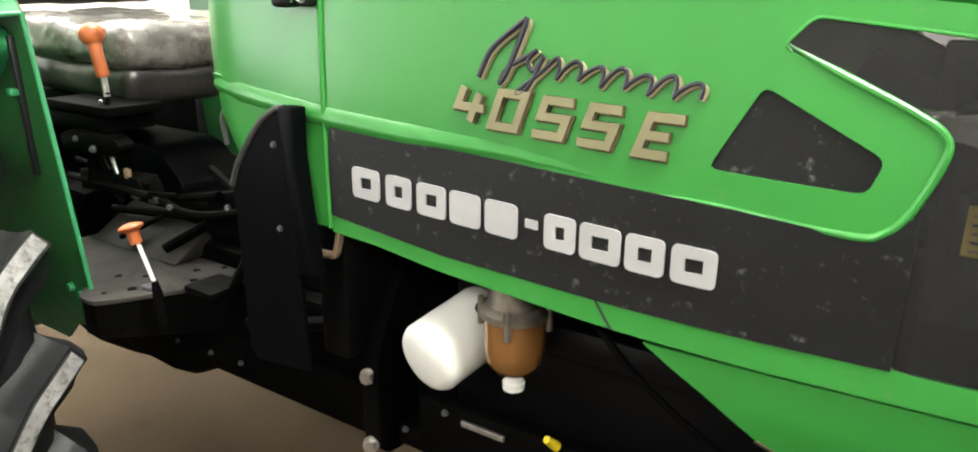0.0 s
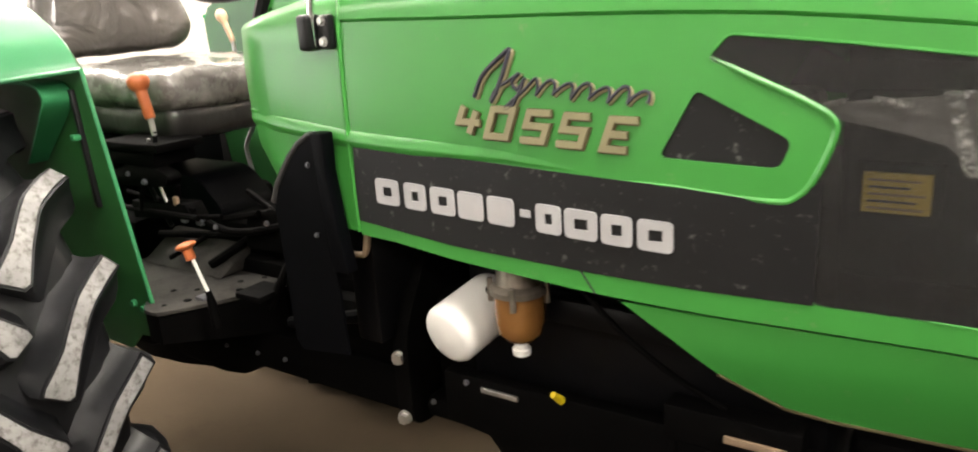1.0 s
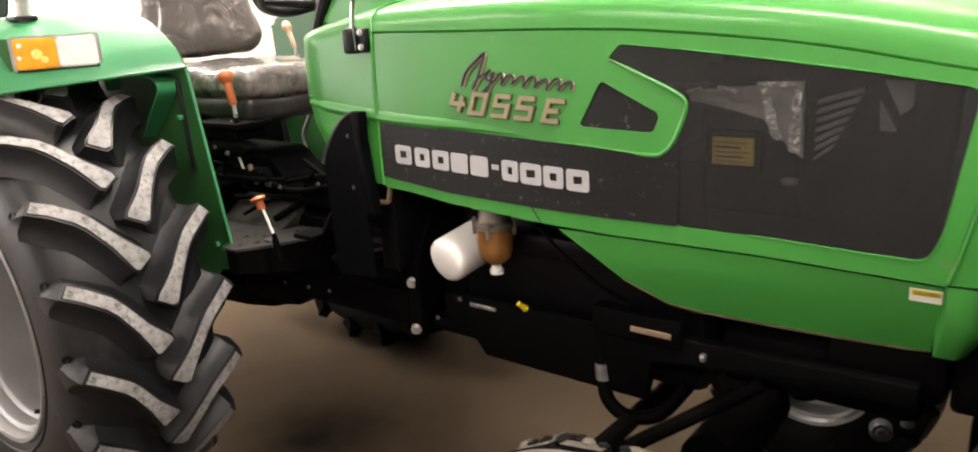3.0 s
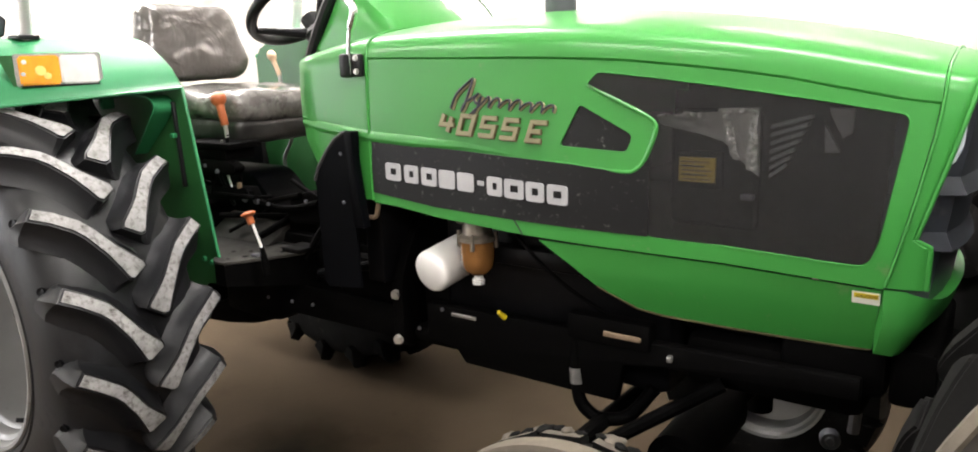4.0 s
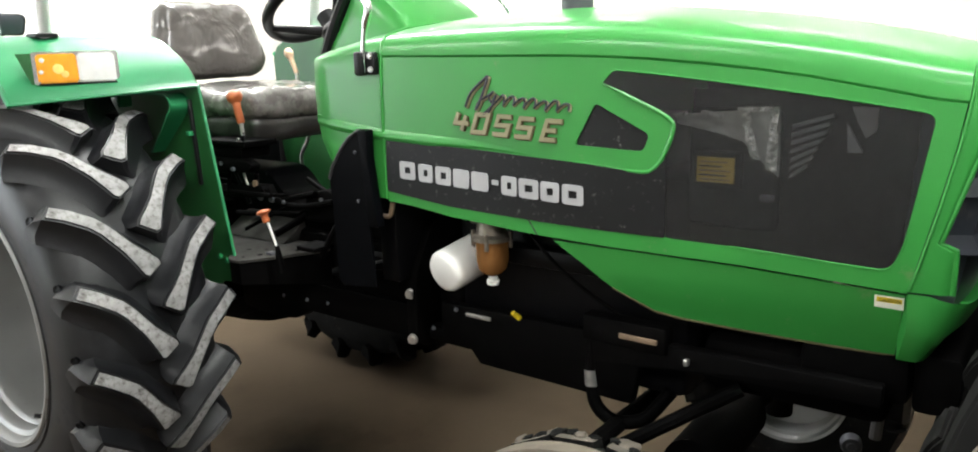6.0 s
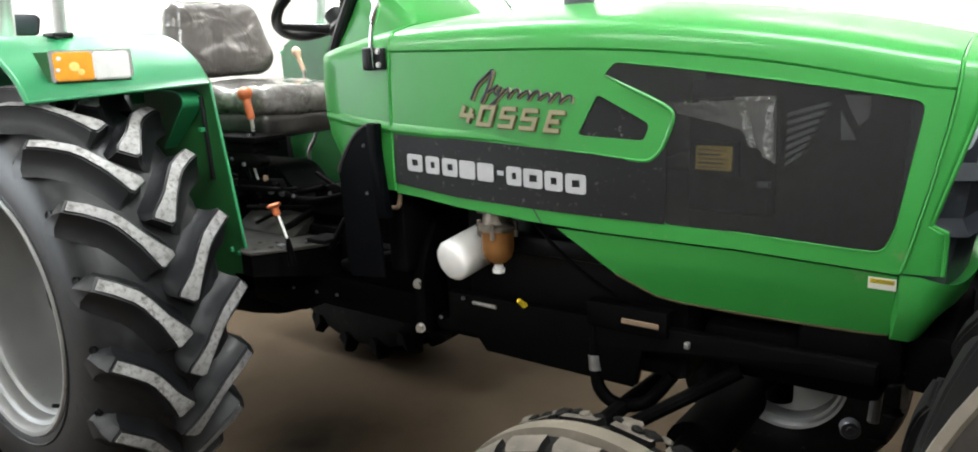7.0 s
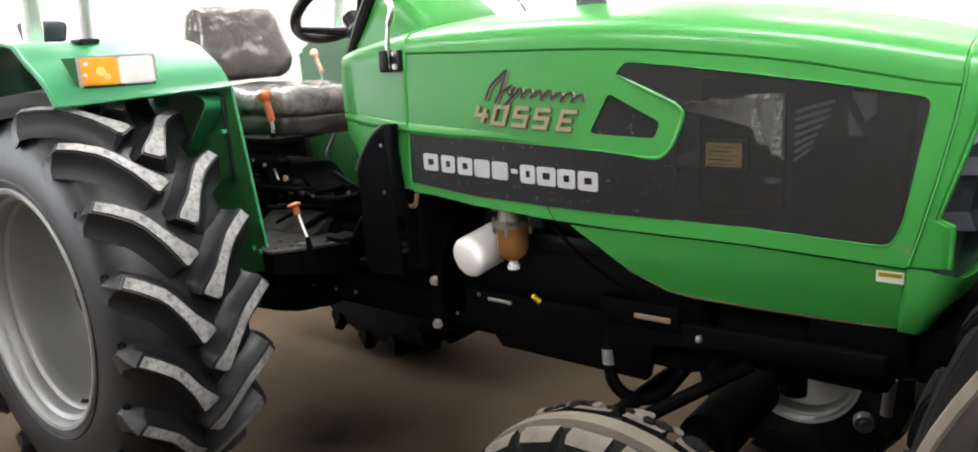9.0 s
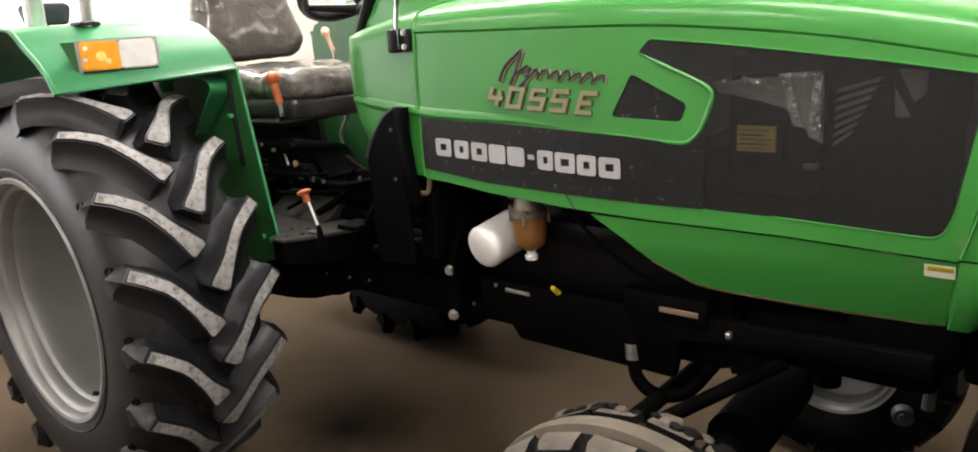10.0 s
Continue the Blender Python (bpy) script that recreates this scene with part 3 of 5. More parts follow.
# lower nose, wrapped round the front
half = [(1.245, -0.267, 0), (1.296, -0.262, 0), (1.322, -0.244, 0), (1.342, -0.203, 0), (1.355, -0.12, 0)]
plan = smooth_path(half + [(1.361, 0, 0)] + [(x, -y, z) for x, y, z in half[::-1]], 3)
wrap = []
for p in plan:
    k = max(0.0, min(1.0, (p.x - 1.28) / 0.07))
    zt, zb = 1.022 - 0.022 * k, 0.878 + 0.05 * k * k
    under = 0.028 + 0.035 * k
    n = Vector((p.x - 1.0, p.y * 1.6, 0)).normalized()
    wrap.append([p + Vector((0, 0, zt)), p + n * (0.004 - 0.014 * k) + Vector((0, 0, (zt + zb) / 2)), p - n * (under - 0.010) + Vector((0, 0, zb + 0.012)), p - n * under + Vector((0, 0, zb)), p - n * (under + 0.004) + Vector((0, 0, zt - 0.03)), p - n * 0.006 + Vector((0, 0, zt - 0.002))])
part("lower_nose", rings(wrap), GREEN, tractor, "rounded green lower nose")
# dark grille insert with two ledges and lamps
def nose_plan(out, z, lean):
    pts = [(1.275, -0.246), (1.366, -0.196), (1.384, -0.10), (1.390, 0.0)]
    pts = pts + [(x, -y) for x, y in pts[-2::-1]]
    return [Vector((x + out + lean, y * (1 + out), z)) for x, y in pts] + [Vector((1.22, 0.2, z)), Vector((1.22, -0.2, z))]
part("grille", rings([nose_plan(-0.030, 0.975, -0.024), nose_plan(-0.022, 1.12, -0.012), nose_plan(-0.018, 1.25, 0.0), nose_plan(-0.014, 1.33, 0.008), nose_plan(-0.010, 1.40, 0.018)]), GRILLE, tractor, "dark slate plastic front grille", angle=12)
for z, out, rise in ((1.092, -0.002, 0.046), (1.203, 0.000, 0.050)):
    lean = -0.016 + (z - 1.1) * 0.10
    shelf = [nose_plan(-0.034, z - 0.002, lean), nose_plan(out - 0.002, z, lean), nose_plan(out, z + 0.003, lean), nose_plan(-0.024, z + rise, lean + 0.004)]
    part("grille_ledge", rings(shelf), GRILLE, tractor, "slate grille shelf", angle=12)
part("grille_rim", rings([nose_plan(0.004, 1.385, 0.008), nose_plan(0.008, 1.392, 0.008), nose_plan(0.0, 1.408, 0.008)]), GRILLE, tractor)
for side in (-1, 1):
    lens = prism(rounded([(1.312, 1.268), (1.338, 1.355), (1.352, 1.350), (1.350, 1.300), (1.338, 1.268)], 0.008, 3), side * 0.246, side * 0.205, 0.003)
    part("headlamp", lens, HEADLAMP, tractor, "clear headlamp lens at the nose edge")

# letters of the decal as plain blocks, and the badges
def stroke(points, w, off=0.004, thick=0.003):
    """A flat bar with square corners along points on the bonnet's side."""
    out = []
    pts = [Vector((x, z)) for x, z in points]
    for i, p in enumerate(pts):
        a = (p - pts[i - 1]).normalized() if i else (pts[1] - p).normalized()
        b = (pts[i + 1] - p).normalized() if i < len(pts) - 1 else a
        t = (a + b).normalized()
        n = Vector((-t.y, t.x)) * w / 2 / max(0.5, t.dot(a))
        out.append([on_side(*(p + n), off), on_side(*(p + n), off + thick), on_side(*(p - n), off + thick), on_side(*(p - n), off)])
    return rings(out)


def word_line(x):
    return 1.171 - 0.046 * (x - 0.054)


blocks = [(0.056, 0.052, 1), (0.121, 0.046, 1), (0.178, 0.050, 1), (0.235, 0.050, 0), (0.293, 0.050, 0), (0.383, 0.044, 1), (0.433, 0.054, 1), (0.493, 0.048, 1), (0.549, 0.052, 1)]
for x, w, slot in blocks:
    z, h = word_line(x), 0.046
    outline = rounded([(x, z), (x + w, z - 0.046 * w), (x + w, z + h - 0.046 * w), (x, z + h)], 0.008, 3)
    hole = [(x + 0.016, z + 0.014), (x + w - 0.015, z + 0.014), (x + w - 0.015, z + h - 0.015), (x + 0.016, z + h - 0.015)]
    part("emblem_block", skin(outline, [hole] if slot else [], off=0.0055, thick=0.003), LETTER, tractor, "plain silver emblem block")
part("emblem_block", skin([(0.355, 1.178), (0.373, 1.177), (0.373, 1.188), (0.355, 1.189)], off=0.0055, thick=0.003), LETTER, tractor)


def glyph(rows, x, z, s=0.042, w=0.0100, lean=0.36):
    return join(*[stroke([(x + s * u + lean * s * v, z + s * v - 0.03 * s * u) for u, v in r], w) for r in rows])


FIVE = [[(0.95, 1), (0.08, 1), (0.08, 0.52), (0.92, 0.52), (0.92, 0), (0, 0)]]
CHARS = [([[(0.05, 1), (0.0, 0.42), (0.95, 0.42)], [(0.66, 0.85), (0.60, 0)]], 0.243), ([[(0.5, 1), (0, 1), (0, 0), (0.85, 0), (0.85, 1), (0.5, 1)]], 0.301), (FIVE, 0.362), (FIVE, 0.424), ([[(1.0, 1), (0.1, 1), (0.1, 0), (0.95, 0)], [(0.1, 0.5), (0.8, 0.5)]], 0.494)]
for rows, x in CHARS:
    z = 1.306 - 0.05 * (x - 0.24)
    part("badge_figure", glyph(rows, x, z), BADGE, tractor, "raised beige model figure")
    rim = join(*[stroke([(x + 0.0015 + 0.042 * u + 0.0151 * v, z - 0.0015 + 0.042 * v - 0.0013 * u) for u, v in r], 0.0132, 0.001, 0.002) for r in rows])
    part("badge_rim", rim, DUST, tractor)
# flourish: one tall slanted loop and a running wave
wave = [(0.282, 1.362), (0.300, 1.396), (0.335, 1.424), (0.348, 1.432), (0.343, 1.415), (0.324, 1.372), (0.312, 1.356), (0.322, 1.374), (0.350, 1.390), (0.364, 1.398), (0.352, 1.386), (0.360, 1.374), (0.374, 1.392), (0.352, 1.352), (0.336, 1.346), (0.372, 1.374)]
wave += [(0.384 + 0.0031 * i + 0.0075 * math.sin(i * 0.68 + 1.0), 1.380 - 0.00026 * i + (0.0102 + 0.002 * math.sin(i * 0.31)) * math.cos(i * 0.68)) for i in range(60)]
path = smooth_path([on_side(x, z, 0.004) for x, z in wave], 5)
part("badge_flourish", tube(path, [0.0046 if i < 30 else 0.0032 if i < 75 else 0.0027 for i in range(len(path))], 8), NAVY, tractor, "dark flourish badge on the bonnet")
part("badge_edge", tube([p + Vector((0.0025, 0.0025, -0.0022)) for p in path], [0.0050 if i < 30 else 0.0037 if i < 75 else 0.0032 for i in range(len(path))], 8), BADGE, tractor, "pale edge of the flourish badge")

part("panel_groove", skin([(0.452, 1.102), (0.456, 1.102), (0.480, 1.066), (0.476, 1.066)], off=0.0006, thick=0.001), PRINT, tractor)
# caution sticker on the lower panel
part("sticker", skin([(1.189, 0.988), (1.239, 0.985), (1.239, 1.011), (1.189, 1.013)], off=-0.004, thick=0.0015, tuck=True), LABEL, tractor, "cream caution sticker")
part("sticker_band", skin([(1.193, 1.000), (1.236, 0.998), (1.236, 1.008), (1.193, 1.010)], off=-0.003, thick=0.0012, tuck=True), BRASS, tractor)
fc = bpy.data.curves.new("caution", "FONT")
fc.body, fc.size, fc.align_x, fc.align_y, fc.extrude = "CAUTION", 0.0085, "CENTER", "CENTER", 0.0003
fo = new("caution", fc)
deps = bpy.context.evaluated_depsgraph_get()
text_mesh = bpy.data.meshes.new_from_object(fo.evaluated_get(deps))
bpy.data.objects.remove(fo)
text_mesh.materials.clear()
text_mesh.materials.append(PRINT)
lettering = new("lettering", text_mesh)
lettering.parent = tractor
p = on_side(1.216, 1.0035, -0.0012 - tuck_in(1.0035))
lettering.matrix_basis = Matrix.Translation(p) @ pose(0, 0, 0, 90, 0, 8) @ pose(0, 0, 0, 0, 0, -2)
lettering["label"] = "black caution lettering"

# inside the bonnet, behind the screen
part("air_box", box(0.79, 0.985, -0.235, -0.06, 1.10, 1.36, 0.015, 3), MATT, tractor, "black air cleaner box behind the screen")
def crumpled(corners, y, nx, nz, amp, seed, sag=None):
    """A creased sheet of wrap between lower left, lower right, upper right and upper left corners in x and z."""
    (ax, az), (bx, bz), (cx, cz), (dx, dz) = corners
    rows = []
    for i in range(nx + 1):
        u = i / nx
        z0 = sag(u) if sag else az + (bz - az) * u
        x0, x1, z1 = ax + (bx - ax) * u, dx + (cx - dx) * u, dz + (cz - dz) * u
        col = []
        for j in range(nz + 1):
            v = j / nz
            x, z = x0 + (x1 - x0) * v, z0 + (z1 - z0) * v
            q = Vector((x * 110 + seed, z * 80, seed))
            fold = noise.noise(q) + 0.6 * noise.noise(q * 2.3)
            ragged = 0.003 * noise.noise(Vector((z * 60, seed, 0)))
            col.append(Vector((x + ragged, y - amp * fold, z + 0.002 * noise.noise(q))))
        rows.append(col + [p + Vector((0, 0.004 + amp, 0)) for p in col[::-1]])
    return rings(rows)


part("wrapped_cover", crumpled([(0.767, 1.326), (0.989, 1.238), (0.985, 1.365), (0.767, 1.345)], -0.245, 26, 10, 0.004, 3.0, lambda u: float(np.interp(u, [0, 0.36, 0.66, 0.83, 1], [1.326, 1.311, 1.294, 1.254, 1.222]))), WRAPPED, tractor, "pale plastic-wrapped cover behind the screen", angle=60)
# folds made white, so the wrap's glints are put into the colour
for corners, nx, nz, seed in (([(0.935, 1.258), (0.951, 1.258), (0.926, 1.354), (0.908, 1.354)], 5, 26, 9.0), ([(0.966, 1.238), (0.988, 1.234), (0.986, 1.364), (0.970, 1.364)], 5, 30, 14.0), ([(0.767, 1.340), (0.794, 1.347), (0.794, 1.354), (0.767, 1.348)], 8, 3, 21.0), ([(0.826, 1.346), (0.872, 1.340), (0.872, 1.350), (0.826, 1.358)], 12, 4, 25.0), ([(0.903, 1.355), (0.985, 1.358), (0.985, 1.367), (0.903, 1.364)], 18, 3, 27.0)):
    part("wrap_strip", crumpled(corners, -0.256, nx, nz, 0.006, seed), GLINT, tractor, "crumpled fold of wrap, whitened as a glint", angle=8)
# sheet added to hide lit gaps and keep the inside evenly dark
part("inner_liner", prism([(0.79, 1.02), (1.205, 1.02), (1.248, 1.365), (1.19, 1.385), (0.79, 1.40)], -0.211, -0.207, 0.001), MATT, tractor, "added black sheet that keeps the bonnet inside dark")
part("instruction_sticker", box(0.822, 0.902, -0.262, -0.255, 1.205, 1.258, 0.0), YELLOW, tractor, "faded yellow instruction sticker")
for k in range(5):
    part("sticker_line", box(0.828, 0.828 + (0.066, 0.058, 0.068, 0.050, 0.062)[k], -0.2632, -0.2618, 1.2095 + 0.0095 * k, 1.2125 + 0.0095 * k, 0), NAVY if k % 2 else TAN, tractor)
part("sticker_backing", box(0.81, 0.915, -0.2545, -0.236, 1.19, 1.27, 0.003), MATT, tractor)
# plate added to block light from the far screen
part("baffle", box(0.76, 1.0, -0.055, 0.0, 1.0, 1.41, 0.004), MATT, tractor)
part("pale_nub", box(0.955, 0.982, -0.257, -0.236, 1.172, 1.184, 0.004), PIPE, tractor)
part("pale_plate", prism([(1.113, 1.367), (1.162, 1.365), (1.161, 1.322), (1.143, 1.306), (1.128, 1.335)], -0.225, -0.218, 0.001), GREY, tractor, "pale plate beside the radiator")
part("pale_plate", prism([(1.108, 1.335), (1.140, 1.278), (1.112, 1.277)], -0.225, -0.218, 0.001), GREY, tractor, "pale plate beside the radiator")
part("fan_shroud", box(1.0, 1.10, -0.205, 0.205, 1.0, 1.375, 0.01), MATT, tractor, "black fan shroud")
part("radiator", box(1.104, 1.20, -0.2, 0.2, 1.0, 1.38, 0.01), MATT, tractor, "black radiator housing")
for i in range(7):
    z = 1.325 - 0.0172 * i
    x1 = 1.085 - 0.008 * i
    part("radiator_slat", prism([(1.005, z - 0.004), (x1, z + 0.0205), (x1, z + 0.0285), (1.005, z + 0.004)], -0.228, -0.212, 0.001), GREY, tractor, "grey radiator shroud slat")
part("engine_block", box(0.12, 0.80, -0.22, 0.22, 0.66, 1.2, 0.03), BLACK, tractor, "black engine block under the bonnet")
part("rocker_cover", box(0.18, 0.70, -0.15, 0.15, 1.20, 1.32, 0.02), BLACK, tractor)
part("timing_cover", box(0.80, 1.02, -0.14, 0.14, 0.8, 1.1, 0.02), BLACK, tractor)
part("injector_rail", box(0.2, 0.75, -0.27, -0.222, 0.95, 1.0, 0.01), BLACK, tractor)

# exhaust
part("exhaust", join(tube([(0.38, 0.0, 1.53), (0.38, 0.0, 2.5)], 0.042, 24), tube([(0.38, 0, 1.575), (0.38, 0, 1.592)], 0.054, 24)), PIPE, tractor, "upright dark grey exhaust pipe")


# ---- wheels ----
def lug_mesh(flip):
    """One tread bar, from its wide tip near the middle to the shoulder, at angle 0."""
    bm = bmesh.new()
    line = [(0.0, 0.0, 0.024, 0.712, 0.655), (0.012, 0.012, 0.031, 0.716, 0.652), (0.030, 0.038, 0.0255, 0.716, 0.652), (0.058, 0.078, 0.0185, 0.715, 0.652), (0.098, 0.138, 0.0172, 0.713, 0.650), (0.122, 0.166, 0.018, 0.711, 0.648), (0.170, 0.203, 0.018, 0.703, 0.640), (0.212, 0.231, 0.018, 0.690, 0.622), (0.224, 0.240, 0.018, 0.655, 0.600), (0.228, 0.247, 0.014, 0.605, 0.580)]
    start = 0.020 if flip else -0.006
    rows = []
    for i, (s, a, hw, top, bot) in enumerate(line):
        s0, a0 = line[max(i - 1, 0)][:2]
        s1, a1 = line[min(i + 1, len(line) - 1)][:2]
        t = Vector((s1 - s0, a1 - a0)).normalized()
        if i == 0:
            t = Vector((0.55, 0.83))
        ring = []
        tall = top - bot
        flank = ((-0.004, 0.052), (0.16 * tall, 0.027), (0.48 * tall, 0.011), (tall, 0.0))
        for r, da, dw in [(bot + h, -1, d) for h, d in flank] + [(bot + h, 1, d) for h, d in flank[::-1]]:
            w = da * (hw + 0.003 + dw)
            sy, ar = s - t.y * w, a + t.x * w
            y = (start + max(-0.030, min(sy, 0.236))) * (1 if flip else -1)
            ring.append(bm.verts.new((r * math.cos(ar / 0.712), y, r * math.sin(ar / 0.712))))
        rows.append(ring)
    for i, (p, q) in enumerate(zip(rows, rows[1:])):
        for k in range(8):
            f = bm.faces.new((p[k], p[(k + 1) % 8], q[(k + 1) % 8], q[k]))
            f.material_index = 1 if k == 3 and i < 7 else 0
    bm.faces.new(rows[0][::-1])
    bm.faces.new(rows[-1])
    bmesh.ops.bevel(bm, geom=[e for e in bm.edges if {f.material_index for f in e.link_faces} == {0, 1}], offset=0.005, segments=2, affect="EDGES")
    return bm


def rear_wheel(side):
    """side -1: the tractor's right. Its outer face looks along side."""
    c = Vector((REAR.x, side * REAR.y, REAR.z))
    o = side
    rim = lathe([(0.398, o * 0.192), (0.412, o * 0.198), (0.416, o * 0.207), (0.410, o * 0.213), (0.398, o * 0.210), (0.390, o * 0.200), (0.386, o * 0.183), (0.374, o * 0.178), (0.369, o * 0.172), (0.366, o * 0.140), (0.356, o * 0.132), (0.353, o * 0.126), (0.351, o * 0.085), (0.345, o * -0.02), (0.34, o * -0.10), (0.325, o * -0.125), (0.20, o * -0.10), (0.16, o * -0.07), (0.10, o * -0.065), (0.0, o * -0.065)], 96)
    back = lathe([(0.325, o * -0.125), (0.35, o * -0.14), (0.375, o * -0.17), (0.41, o * -0.2)], 96)
    wheel = part("rear_wheel", join(rim, back), SILVER, tractor, "silver rear wheel rim", m=Matrix.Translation(c))
    prof = [(0.395, 0.195), (0.412, 0.204), (0.44, 0.212), (0.50, 0.219), (0.56, 0.217), (0.60, 0.207), (0.632, 0.186), (0.648, 0.15), (0.655, 0.08), (0.657, 0.0)]
    prof = prof + [(r, -h) for r, h in prof[-2::-1]]
    # far tyre and its bars take the dark matt rubber to stand for shade
    part("tyre", lathe(prof, 96), RUBBER if side < 0 else DUSTY_SHADED, wheel, "black rear tyre with a deep bar tread")
    ring = lathe([(0.437, o * 0.2115), (0.440, o * 0.2165), (0.446, o * 0.2125)], 96)
    part("bead_ring", ring, RUBBER, wheel)
    first = {}
    for flip in (False, True):
        for k in range(19):
            deg = -20.4 + 18.947 * (k + (0.5 if flip else 0.0))
            turn = pose(0, 0, 0, 0, -deg, 0)
            if flip not in first:
                first[flip] = part("lug", lug_mesh(flip), [RUBBER, LUGTOP] if side < 0 else [DUSTY_SHADED, DUSTY_SHADED], wheel, "worn grey tread bar", m=turn)
            else:
                again(first[flip], turn, wheel)
    # small black disc by each tread bar's shoulder end
    hole = None
    for k in range(19):
        turn = pose(0, 0, 0, 0, 20.4 - 20.8 - 18.947 * (k + (0.5 if o > 0 else 0.0)), 0)
        if hole is None:
            hole = part("stud_hole", tube([(0.594, o * 0.198, 0), (0.602, o * 0.214, 0), (0.600, o * 0.212, 0)], [0.014, 0.012, 0.004], 10), BLACK, wheel, m=turn)
        else:
            again(hole, turn, wheel)
    for k in range(8):
        a = 2 * math.pi * k / 8
        part("wheel_bolt", hexbolt((0.13 * math.cos(a), o * -0.068, 0.13 * math.sin(a)), (0, o, 0), 0.014, 0.014), STEEL, wheel)
    a = radians(-60)
    part("valve", tube([(0.362 * math.cos(a), o * 0.135, 0.362 * math.sin(a)), (0.345 * math.cos(a), o * 0.15, 0.345 * math.sin(a)), (0.335 * math.cos(a), o * 0.172, 0.335 * math.sin(a))], 0.007, 8), PLASTIC, wheel, "black tyre valve")
    return wheel


def front_wheel(side, steer=0.0):
    c = Vector((FRONT.x, side * FRONT.y, FRONT.z))
    o = side
    rim = lathe([(0.205, o * 0.07), (0.222, o * 0.075), (0.226, o * 0.082), (0.218, o * 0.086), (0.205, o * 0.08), (0.195, o * 0.06), (0.185, o * 0.05), (0.18, o * 0.0), (0.15, o * 0.01), (0.10, o * 0.03), (0.06, o * 0.035), (0.055, o * 0.07), (0.0, o * 0.075)], 64)
    back = lathe([(0.18, o * 0.0), (0.178, o * -0.03), (0.19, o * -0.055), (0.20, o * -0.06), (0.208, o * -0.075), (0.226, o * -0.082)], 64)
    wheel = part("front_wheel", join(rim, back), SILVER, tractor, "silver front wheel rim", m=Matrix.Translation(c) @ pose(0, 0, 0, 0, 0, steer) @ Matrix.Scale(0.946, 4))
    prof = [(0.21, 0.072), (0.225, 0.085), (0.25, 0.096), (0.29, 0.102), (0.33, 0.098), (0.362, 0.088), (0.376, 0.07), (0.382, 0.04), (0.383, 0.0)]
    prof = prof + [(r, -h) for r, h in prof[-2::-1]]
    part("tyre", lathe(prof, 80), DUSTY_SHADED, wheel, "dusty black front tyre")
    centre = lathe([(0.380, -0.026), (0.400, -0.020), (0.4015, 0.0), (0.400, 0.020), (0.380, 0.026)], 96)
    part("rib", centre, RIBTOP, wheel, "dusty pale middle rib")
    block = None
    for y in (-1, 1):
        for k in range(20):
            deg = 18 * k + (9 if y > 0 else 0)
            if block is None or k == 0:
                bm = bmesh.new()
                rows = []
                for s, r0, r1, hw in ((0.047, 0.372, 0.397, 0.046), (0.075, 0.366, 0.392, 0.047), (0.092, 0.352, 0.380, 0.043), (0.099, 0.335, 0.352, 0.036)):
                    row = []
                    for r, d in ((r0, -1.06), (r1, -1), (r1, 1), (r0, 1.06)):
                        ang = d * hw / 0.39
                        row.append(bm.verts.new((r * math.cos(ang), y * s, r * math.sin(ang))))
                    rows.append(row)
                for i, (p, q) in enumerate(zip(rows, rows[1:])):
                    for j in range(4):
                        f = bm.faces.new((p[j], p[(j + 1) % 4], q[(j + 1) % 4], q[j]))
                        f.material_index = 1 if j == 1 and i < 2 else 0
                bm.faces.new(rows[0][::-1])
                bm.faces.new(rows[-1])
                block = part("tread_block", bm, [DUSTY_SHADED, SCUFFED], wheel, "dusty tread block", m=pose(0, 0, 0, 0, -deg, 0))
            else:
                again(block, pose(0, 0, 0, 0, -deg, 0), wheel)
    rng = random.Random(5)
    for k in range(16):
        a, y = radians(58 + 4.4 * k + rng.uniform(-1.5, 1.5)), -o * rng.uniform(0.070, 0.098)
        bm = bmesh.new()
        bmesh.ops.create_icosphere(bm, subdivisions=2, radius=1.0)
        size = rng.uniform(0.008, 0.019)
        for v in bm.verts:
            v.co *= 1 + 0.45 * noise.noise(v.co * 1.7 + Vector((k, 0, 0)))
            v.co = Vector((v.co.x * size * 0.55, v.co.y * size * 1.1, v.co.z * size * 1.5))
        r = 0.395 - 0.35 * max(0.0, abs(y) - 0.07)
        part("mud_clump", bm, DUSTY_SHADED if k % 3 else SCUFFED, wheel, m=pose(0, 0, 0, 0, -math.degrees(a), 0) @ Matrix.Translation((r, y, 0)), angle=80)
    for k in range(6):
        a = 2 * math.pi * k / 6
        part("wheel_bolt", hexbolt((0.085 * math.cos(a), o * 0.033, 0.085 * math.sin(a)), (0, o, 0), 0.01, 0.012), STEEL, wheel)
    return wheel


for side in (-1, 1):
    rear_wheel(side)
    front_wheel(side)


